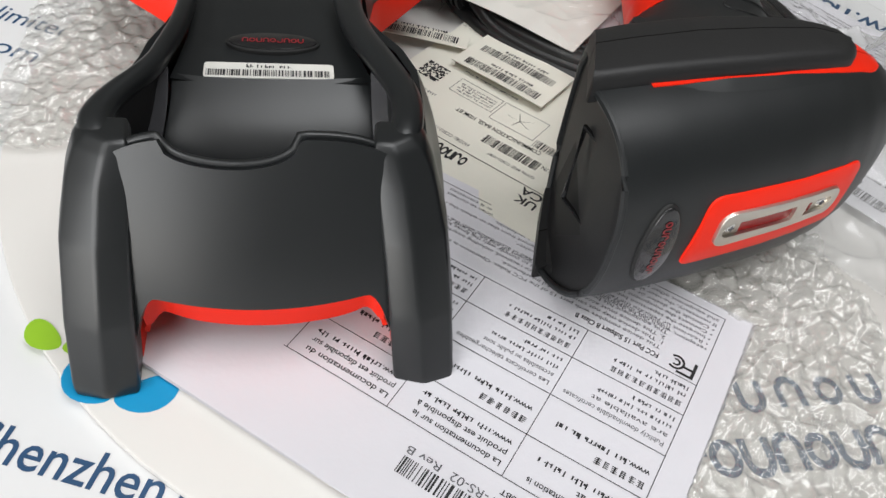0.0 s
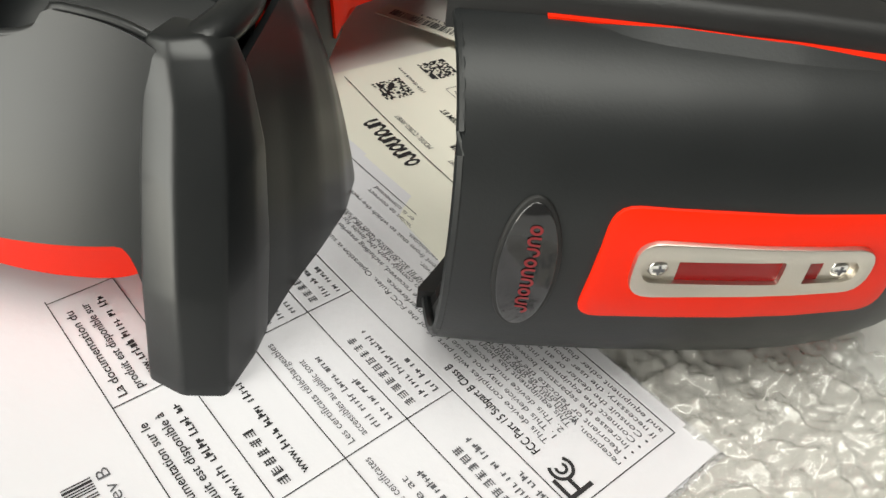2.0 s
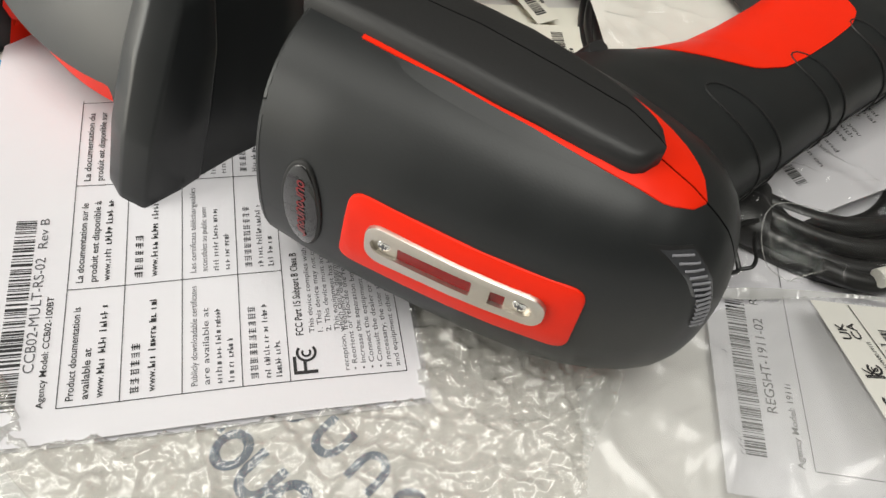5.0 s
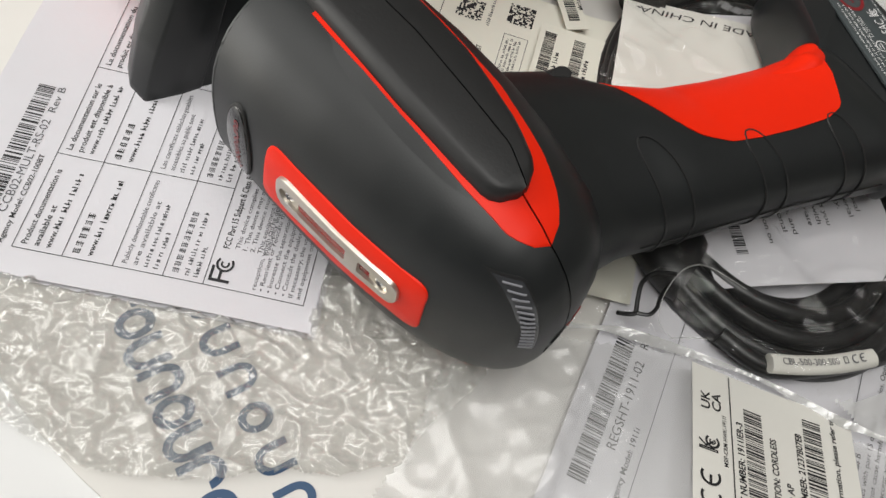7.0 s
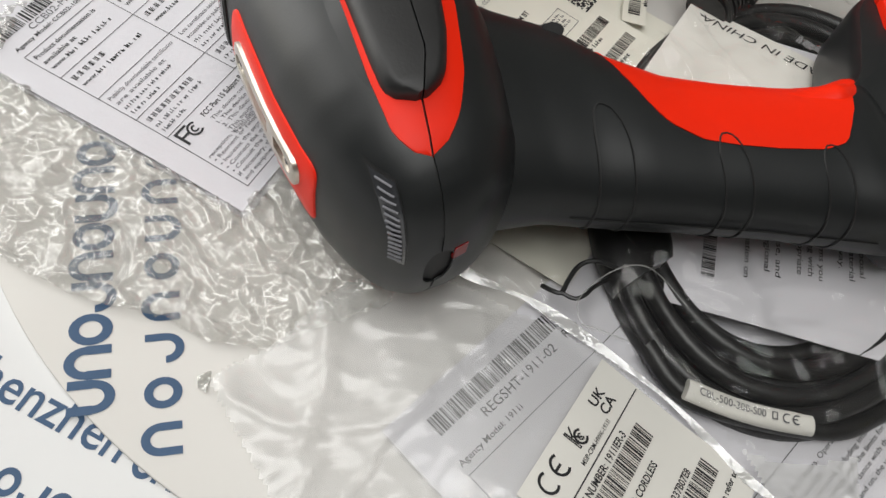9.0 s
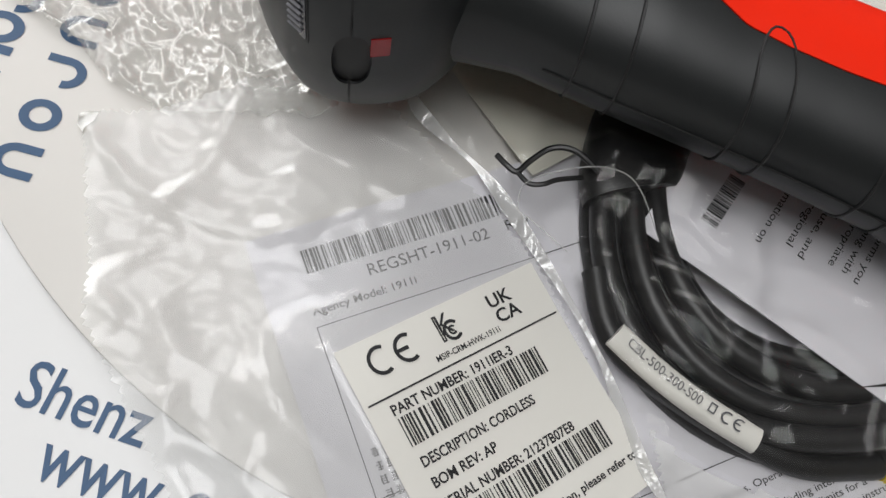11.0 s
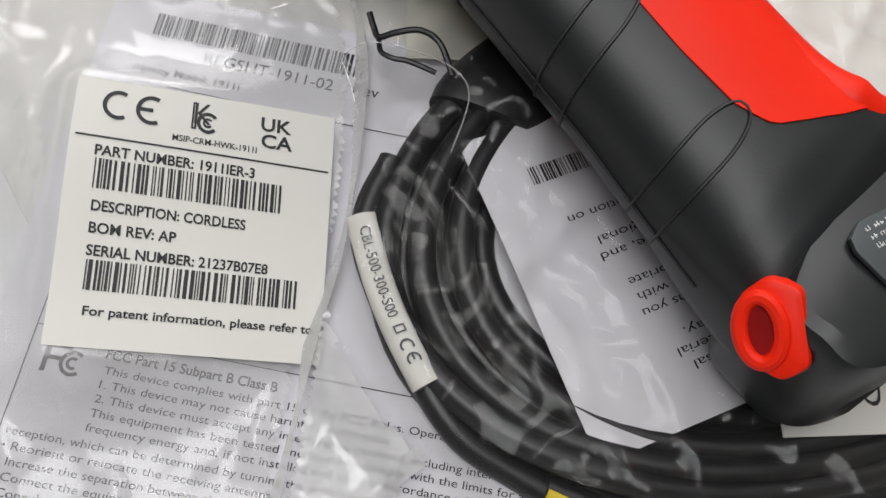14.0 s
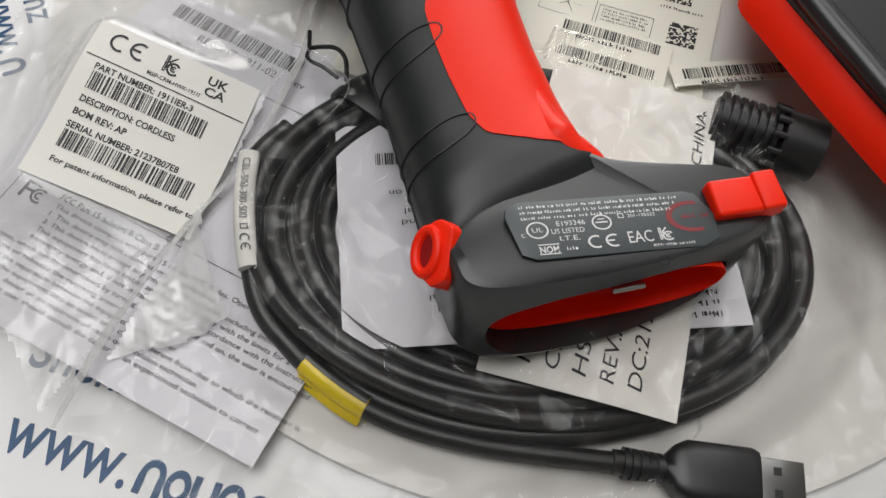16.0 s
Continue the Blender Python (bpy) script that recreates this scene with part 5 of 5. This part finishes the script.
stick = tagged(part("serial_sticker", plate(rounded(0.0350, 0.0066, 0.0012, 4, 0.0018, 0.0665), deck_z(0.0665) - 0.0006, deck_z(0.0665) - 0.0003), STICKER, cradle), "white barcode sticker")
p = Print()
p.barcode(-0.0145, 0.0638, 0.0180, 0.0665, 71, 50)
p.words_bars(-0.004, 0.0674, 0.008, 0.0014, 72)
p.lay("print", INK, stick, lambda x, y: (x, y, deck_z(0.0665) - 0.0001))

def smooth_step(a, b, x):
    u = max(0.0, min(1.0, (x - a) / (b - a)))
    return u * u * (3 - 2 * u)


# the cradle leans a little to one side
for o in cradle.children_recursive:
    for v in o.data.vertices:
        v.co.x -= 0.04 * v.co.z
        if v.co.x < -0.016:  # the neck draws in on the far side
            y = v.co.y
            k = 1 - 0.42 * smooth_step(0.030, 0.060, y) * (1 - smooth_step(0.105, 0.140, y))
            v.co.x = -0.016 + (v.co.x + 0.016) * k

# ---- the coiled cable ----
CO = Vector((0.1225, 0.3270))
E1, E2 = Vector((-0.93, 0.365)), Vector((0.365, 0.93))


def coil(angle, k, z):
    q = CO + E1 * (0.0800 * k * math.cos(angle)) + E2 * (0.0570 * k * math.sin(angle))
    return Vector((q.x, q.y, z))


cable = thing("usb_cable", "coiled black USB cable with moulded plugs tied in a clear bag", "cable", pose(CO.x, CO.y, 0))
inv = pose(-CO.x, -CO.y, 0)


def cable_part(name, bm, mat, label="", parent=None):
    o = part(name, bm, mat, parent or cable, label, angle=60)
    if parent is None:
        o.matrix_parent_inverse = inv
    return o


R0 = 0.0029
loops = ((1.00, 0.0030), (0.925, 0.0030), (0.855, 0.0030), (0.785, 0.0030), (0.715, 0.0030), (0.965, 0.0082), (0.885, 0.0084), (0.80, 0.0082))
for n, (k, z) in enumerate(loops):
    rng = random.Random(300 + n)
    ph, am = rng.uniform(0, 6), rng.uniform(0.008, 0.02)
    pts = [coil(i * math.tau / 72, k + am * math.sin(2 * i * math.tau / 72 + ph), z + 0.0007 * math.sin(3 * i * math.tau / 72 + ph)) for i in range(72)]
    cable_part("strand", tube(pts, R0, 12, True), CABLE)
pts = smooth_path([coil(radians(208), 1.02, 0.0082), coil(radians(190), 1.03, 0.0075), (0.2000, 0.3230, 0.0060), (0.1945, 0.3410, 0.0045), (0.1840, 0.3575, 0.0040), (0.1720, 0.3690, 0.0040), (0.1550, 0.3795, 0.0040), (0.1380, 0.3875, 0.0042), (0.1220, 0.3945, 0.0048)], 10)
cable_part("strand", tube(pts, R0, 12), CABLE)
tape = [q for q in pts if 0.1785 < q.x < 0.1920 and q.y > 0.34]
cable_part("tape", tube(tape, R0 + 0.0003, 12), YELLOW, "yellow tape wrapped round the cable")
bm = bmesh.new()
va = [bm.verts.new(q + Vector((0.001, 0.001, 0.0018))) for q in tape]
vb = [bm.verts.new(Vector((q.x + 0.0036, q.y + 0.0034, 0.0022))) for q in tape]
for i in range(len(tape) - 1):
    bm.faces.new((va[i], va[i + 1], vb[i + 1], vb[i]))
cable_part("tape_flag", thick(bm, 0.0003), YELLOW, "folded yellow tape flag")
# black stripe printed on the tape
cable_part("tape_stripe", tube([q + Vector((-0.0006, -0.0008, 0.0010)) for q in tape], 0.0024, 8), CABLE, "black band along the tape")
# USB plug
ang = math.degrees(math.atan2(0.4150 - 0.3945, 0.0772 - 0.1220))
pm = Matrix.Translation((0.1220, 0.3945, 0.0055)) @ Matrix.Rotation(radians(ang), 4, "Z")


def plug_part(bm, name, mat, label):
    bmesh.ops.transform(bm, matrix=pm, verts=bm.verts)
    return cable_part(name, bm, mat, label)


relief = bmesh.new()
for k in range(5):
    tube([(0.0005 + 0.0021 * k, 0, 0), (0.0018 + 0.0021 * k, 0, 0)], 0.0042 - 0.0001 * k, 12, bm=relief)
tube([(-0.002, 0, 0), (0.0130, 0, 0)], 0.0033, 12, bm=relief)
plug_part(relief, "strain_relief", CABLE, "ribbed black strain relief")
plug_part(loft([[Vector((x, w * c, h * s)) for c, s in [(math.copysign(abs(math.cos(t)) ** 0.5, math.cos(t)), math.copysign(abs(math.sin(t)) ** 0.5, math.sin(t))) for t in [i * math.tau / 24 for i in range(24)]]] for x, w, h in ((0.0110, 0.0035, 0.0032), (0.0135, 0.0062, 0.0045), (0.0165, 0.0078, 0.0050), (0.0330, 0.0080, 0.0050), (0.0345, 0.0074, 0.0046))]), "plug_body", CABLE, "black moulded USB plug body")
metal = box(0.0340, 0.0465, -0.0060, 0.0060, -0.00225, 0.00225, 0.0004)
plug_part(metal, "plug_shell", material("plug_steel", (0.16, 0.16, 0.155), 0.3, 1.0, mottle=0.06), "bright metal USB plug shell")
# Black squares on the uncut shell stand for the shade in its holes.
for y in (-0.0028, 0.0028):
    plug_part(box(0.0385, 0.0405, y - 0.001, y + 0.001, 0.0022, 0.0024), "plug_hole", BLACK, "black square for the shade in a plug shell hole")
# ribbed locking plug at the other end
a, b = Vector((0.0575, 0.3085, 0.0135)), Vector((0.0330, 0.3275, 0.0135))
d = (b - a).normalized()
cable_part("connector", tube([a, a + d * 0.019, a + d * 0.020, b, b + d * 0.001], lambda u: 0.0066 if u < 0.3 else 0.0094, 20), CABLE, "ribbed black locking connector")
for k in range(7):
    q = a + d * (0.001 + 0.0027 * k)
    cable_part("connector_rib", tube([q, q + d * 0.0014], 0.0086, 20), CABLE)
for k in range(12):
    th = k * math.tau / 12
    off = Vector((-d.y, d.x, 0)) * (math.cos(th) * 0.0094) + Vector((0, 0, 1)) * (math.sin(th) * 0.0094)
    cable_part("connector_tooth", tube([a + d * 0.0165 + off, a + d * 0.0205 + off], 0.0011, 6), CABLE)
cable_part("strand", tube(smooth_path([(0.0585, 0.3075, 0.0110), (0.068, 0.2960, 0.0060), (0.085, 0.2840, 0.0050), (0.105, 0.2750, 0.0060), (0.128, 0.2690, 0.0090)], 8), R0, 12), CABLE)
# black strap that holds the bundle
band = [coil(radians(222 + 2.6 * k), 0.875, 0.0078) for k in range(11)]
rings = []
for k, q in enumerate(band):
    out = Vector((q.x - CO.x, q.y - CO.y, 0)).normalized()
    swell = 1.0 - 0.12 * (abs(k - 5) / 5) ** 4
    rings.append([q + out * (0.0128 * swell * math.copysign(abs(math.cos(t)) ** 0.8, math.cos(t))) + Vector((0, 0, 0.0066 * swell * math.copysign(abs(math.sin(t)) ** 0.8, math.sin(t)))) for t in [i * math.tau / 32 for i in range(32)]])
cable_part("strap", loft(rings), CABLE, "wide black strap round the bundle")
# sleeve label and tie
q0, q1 = Vector((0.1925, 0.2835, 0.0115)), Vector((0.2000, 0.3180, 0.0095))
dirv = (q1 - q0).normalized()
arcp = [q0 + (q1 - q0) * (k / 8) + Vector((-dirv.y, dirv.x, 0)) * (-0.0015 * math.sin(math.pi * k / 8)) for k in range(9)]
sleeve = cable_part("cable_tag", tube(arcp, 0.0030, 14, flat=0.75), STICKER, "white printed cable sleeve label")
p = Print()
p.text("CBL-500-300-S00", 0.003, -0.0010, 0.0215, 0.0021)
p.arc(0.0275, 0, 0.0012, 0.0004, 60, 300, 10)
p.arc(0.0303, 0, 0.0012, 0.0004, 60, 300, 10), p.bar(0.0293, -0.0002, 0.0304, 0.0002)
p.outline_box(0.0232, -0.0010, 0.0248, 0.0012, 0.0003)


def on_sleeve(x, y):
    k = min(0.999, x / 0.0353) * 8
    i = int(k)
    c = arcp[i].lerp(arcp[i + 1], k - i)
    return (c.x - dirv.y * y, c.y + dirv.x * y, c.z + 0.0034 * 0.7 * math.sqrt(max(0, 1 - (y / 0.0034) ** 2)) + 0.0002)


o = p.lay("print", INK_GREY, cable, on_sleeve)
o.matrix_parent_inverse = inv
tie = thing("twist_tie", "black wire twist tie round the cable coil", "tie", pose(0.16, 0.25, 0))
w = tube(smooth_path([(0.1660, 0.2455, 0.0130), (0.1668, 0.2485, 0.0120), (0.1672, 0.2512, 0.0120), (0.1640, 0.2530, 0.0135), (0.1600, 0.2560, 0.0150), (0.1585, 0.2610, 0.0155), (0.1600, 0.2680, 0.0140)], 8), 0.0007, 8)
tube(smooth_path([(0.1672, 0.2512, 0.0120), (0.1690, 0.2545, 0.0125), (0.1680, 0.2575, 0.0130), (0.1655, 0.2600, 0.0130), (0.1620, 0.2650, 0.0125)], 8), 0.0006, 8, bm=w)
o = part("wire", w, CABLE, tie)
o.matrix_parent_inverse = pose(-0.16, -0.25, 0)


# ---- clear plastic: bubble wrap and bags ----
def inside(x, y, poly):
    c = False
    for (ax, ay), (bx, by) in zip(poly, poly[1:] + poly[:1]):
        if (ay > y) != (by > y) and x < (bx - ax) * (y - ay) / (by - ay) + ax:
            c = not c
    return c


def film_sheet(name, label, category, poly, step, height, mat, parent=None, keep=None):
    """A film cut to an outline, lifted by height(x, y); a part where it has a parent."""
    xs, ys = [q[0] for q in poly], [q[1] for q in poly]
    nx, ny = int((max(xs) - min(xs)) / step) + 1, int((max(ys) - min(ys)) / step) + 1
    pts, index, faces = [], {}, []
    for j in range(ny + 1):
        for i in range(nx + 1):
            x, y = min(xs) + i * step, min(ys) + j * step
            wob = 0.0022 * noise.noise((x * 60, y * 60, 3.0))
            if inside(x + wob, y + wob, poly) and (keep is None or keep(x, y)):
                index[i, j] = len(pts)
                pts.append((x, y, height(x, y)))
    for (i, j), k in index.items():
        q = (k, index.get((i + 1, j)), index.get((i + 1, j + 1)), index.get((i, j + 1)))
        if None not in q:
            faces.append(q)
    me = bpy.data.meshes.new(name)
    me.from_pydata(pts, [], faces)
    me.materials.append(mat)
    me.shade_smooth()
    ob = new(name, me)
    if parent is None:
        return tagged(ob, label, category)
    ob.parent = parent
    ob["label"] = label
    return ob


def bubbles(x, y, base):
    """Bubble wrap, half flattened: a honeycomb of domes, creased and uneven."""
    px, py = x + 0.0024 * noise.noise((x * 70, y * 70, 0)), y + 0.0024 * noise.noise((x * 70, y * 70, 9))
    s = 0.0074
    r = round(py / (s * 0.866))
    best, cell = 1.0, (0, 0)
    for rr in (r - 1, r, r + 1):
        cx = (round(px / s - 0.5 * (rr % 2)) + 0.5 * (rr % 2)) * s
        d = math.hypot(px - cx, py - rr * s * 0.866) / (s * 0.48)
        if d < best:
            best, cell = d, (cx / s, rr)
    full = 0.55 + 0.9 * noise.noise((cell[0] * 1.73, cell[1] * 2.31, 4.0))
    dent = 0.6 * (1 - abs(noise.noise((x * 210, y * 210, cell[0])))) ** 3
    dome = max(0.0, 1 - best * best) ** 0.6 * 0.0023 * max(0.1, full) * (1.2 - dent)
    crease = 0.0020 * (1 - abs(noise.noise((x * 85, y * 95, 1.0)))) ** 7 + 0.0011 * (1 - abs(noise.noise((x * 190 + 5, y * 170, 2.0)))) ** 5
    crease += 0.0007 * (1 - abs(noise.noise((x * 390, y * 360, 8.0)))) ** 4
    return base + 0.0006 + dome + crease + 0.0005 * noise.noise((x * 330, y * 330, 5.0)) + 0.0009 * noise.noise((x * 38, y * 38, 7.0))


film_sheet("bubble_wrap", "crumpled clear bubble wrap lying on the round board", "bubble wrap", [(0.070, 0.100), (0.082, 0.066), (0.110, 0.060), (0.140, 0.078), (0.164, 0.100), (0.174, 0.122), (0.178, 0.146), (0.186, 0.160), (0.184, 0.174), (0.178, 0.188), (0.170, 0.205), (0.150, 0.215), (0.120, 0.205), (0.110, 0.175)], 0.0006, lambda x, y: min(bubbles(x, y, 0.0), 0.0030 + 0.0 if inside(x, y, [(0.05, 0.09), (0.100, 0.082), (0.143, 0.161), (0.05, 0.21)]) else 1.0) - (0.0022 if inside(x, y, [(0.05, 0.09), (0.102, 0.083), (0.1445, 0.162), (0.05, 0.212)]) else 0.0), BUBBLE)
film_sheet("bubble_wrap", "crumpled clear bubble wrap lying beside the cradle", "bubble wrap", [(-0.098, 0.196), (-0.066, 0.205), (-0.052, 0.222), (-0.050, 0.262), (-0.044, 0.300), (-0.050, 0.335), (-0.090, 0.350), (-0.108, 0.300), (-0.100, 0.250)], 0.0008, lambda x, y: bubbles(x, y, 0.001), BUBBLE)


def coil_height(x, y):
    q = Vector((x, y)) - CO
    k = math.hypot(q.dot(E1) / 0.0800, q.dot(E2) / 0.0570)
    if k < 0.66:
        return 0.0145
    if k < 1.02:
        return 0.0150
    return max(0.0045, 0.0150 - (k - 1.02) * 0.045)


def ridge(x, y, z, power):
    return (1 - abs(noise.noise((x, y, z)))) ** power


def folds(x, y, seed, size=1.0):
    """Long sharp folds, broad billows and small ripples of a loose film."""
    bend = 0.25 * noise.noise((x * 20, y * 20, seed + 8))
    long = ridge(x * 34 + bend, y * 11 + bend, seed, 9) * 0.0022 + ridge(x * 13 - y * 36, x * 16 + y * 9 + bend, seed + 4, 11) * 0.0020
    fine = ridge(x * 95 + y * 30, y * 60 - x * 40, seed + 6, 6) * 0.0012
    return size * (long + fine + 0.0011 * noise.noise((x * 48, y * 48, seed)) + 0.0006 * noise.noise((x * 170, y * 170, seed)))


def coil_k(x, y):
    q = Vector((x, y)) - CO
    return math.hypot(q.dot(E1) / 0.0800, q.dot(E2) / 0.0570)


def cable_bag_z(x, y):
    return max(coil_height(x, y), 0.0185 if inside(x, y, [(0.045, 0.300), (0.095, 0.268), (0.155, 0.360), (0.105, 0.396)]) else 0.0) + folds(x, y, 2.0, 0.75 + 0.75 * max(0.0, min(1.0, 0.35 + 1.6 * noise.noise((x * 16, y * 16, 21.0))))) - 0.0004


cable_bag = thing("clear_bag", "clear plastic bag drawn over the coiled cable", "plastic bag")
OUT = [(0.1565, 0.222), (0.1715, 0.2536), (0.1956, 0.2833), (0.2140, 0.3007), (0.2326, 0.3201), (0.2541, 0.3464), (0.215, 0.395), (0.150, 0.432), (0.060, 0.435), (0.022, 0.380), (0.004, 0.335), (0.040, 0.300), (0.068, 0.296), (0.120, 0.235)]


def in_margin(x, y):
    return coil_k(x, y) > 1.13 and x > 0.165 and 0.2870 < y < 0.333 + 0.006 * noise.noise((x * 40, y * 40, 2))


film_sheet("bag_film", "clear glossy film over the cable", "", OUT, 0.0012, cable_bag_z, FILM, cable_bag, lambda x, y: not in_margin(x, y))
film_sheet("bag_margin", "milky doubled film along the bag's edge", "", OUT, 0.0012, lambda x, y: cable_bag_z(x, y) + 0.0001, clear_film("margin_film", (0.95, 0.95, 0.95), 0.45, 1.6, 0.12, 0.3, 80, (0.84, 0.84, 0.83), streak=0.4, cap=0.5), cable_bag, in_margin)


def flat_bag_z(x, y):
    """The bag lies flat but for the bulge under the product label."""
    u = Vector((LAB[1][0] - LAB[0][0], LAB[1][1] - LAB[0][1]))
    v = Vector((LAB[3][0] - LAB[0][0], LAB[3][1] - LAB[0][1]))
    q = Vector((x - LAB[0][0], y - LAB[0][1]))
    s, t = q.dot(u) / u.length_squared, q.dot(v) / v.length_squared
    s1, t1 = max(0.0, min(1.0, s)), max(0.0, min(1.0, t))
    off = math.hypot((s - s1) * u.length, (t - t1) * v.length)
    on_sheet = inside(x, y, [(0.212, 0.203), (0.236, 0.230), (0.262, 0.330), (0.19, 0.275), (0.135, 0.275)])
    flat = 0.0042 + folds(x, y, 11.0, 0.35 if on_sheet else 0.9)
    k = math.exp(-(off / 0.011) ** 2)
    return flat * (1 - k) + (lab_z(s1, t1) - 0.0011 - 0.10 * max(0.0, off - 0.002)) * k


film_sheet("clear_bag", "flat milky plastic bag over the regulatory sheet", "plastic bag", [(0.166, 0.192), (0.196, 0.160), (0.236, 0.186), (0.262, 0.224), (0.278, 0.262), (0.272, 0.300), (0.256, 0.342), (0.216, 0.298), (0.194, 0.278), (0.176, 0.254), (0.158, 0.214)], 0.0012, flat_bag_z, MILKY)
# the welded edge that catches the light
weld = smooth_path([(x, y, 0.0072 + 0.0012 * math.sin(60 * x)) for x, y in OUT[:1] + [(0.1640, 0.2360)] + OUT[1:6]], 10)
part("bag_edge", thick(surface(lambda s, t: weld[min(len(weld) - 1, int(s * (len(weld) - 1)))] + Vector((0.0016, -0.0012, -0.0010)) * (t * (1 + 0.5 * math.sin(23 * s))), len(weld) - 1, 3), 0.0002), clear_film("weld_and_glint_film", (0.95, 0.95, 0.95), 0.3, 3.0, 0.08, 0.6, 90), cable_bag, "clear welded bag edge")
# milky threads laid in for the bright glints along the bag's folds
GLINTS = (
    ((0.172, 0.284, 0.0185), (0.162, 0.276, 0.0185), (0.1605, 0.269, 0.0180), (0.165, 0.2605, 0.0175), (0.172, 0.254, 0.0175), (0.178, 0.2545, 0.0175), (0.181, 0.258, 0.0170)),
    ((0.1785, 0.2545, 0.0172), (0.1800, 0.2600, 0.0172), (0.1825, 0.2675, 0.0170)))
for pts in GLINTS:
    part("bag_crease", tube(smooth_path(pts, 8), lambda u: 0.00016 * (0.4 + 0.6 * math.sin(math.pi * min(1.0, u + 0.1))), 6), bpy.data.materials["weld_and_glint_film"], cable_bag, "milky thread put in for a glint on a film crease")

# a torn scrap of clear plastic on the board
bm = surface(lambda s, t: (0.1945 + 0.0048 * (s - 0.5) * (0.7 + 0.5 * t), 0.1585 + 0.0032 * (t - 0.5) * (1.1 - 0.4 * s), 0.0004 + 0.0012 * abs(math.sin(4 * s + 2 * t))), 8, 6)
tagged(part("plastic_scrap", thick(bm, 0.0002), clear_film("scrap_film", (0.85, 0.85, 0.82), 0.25, 3.0, 0.06, 0.5, 300, cap=0.6)), "tiny torn scrap of clear plastic on the round board", "plastic scrap")
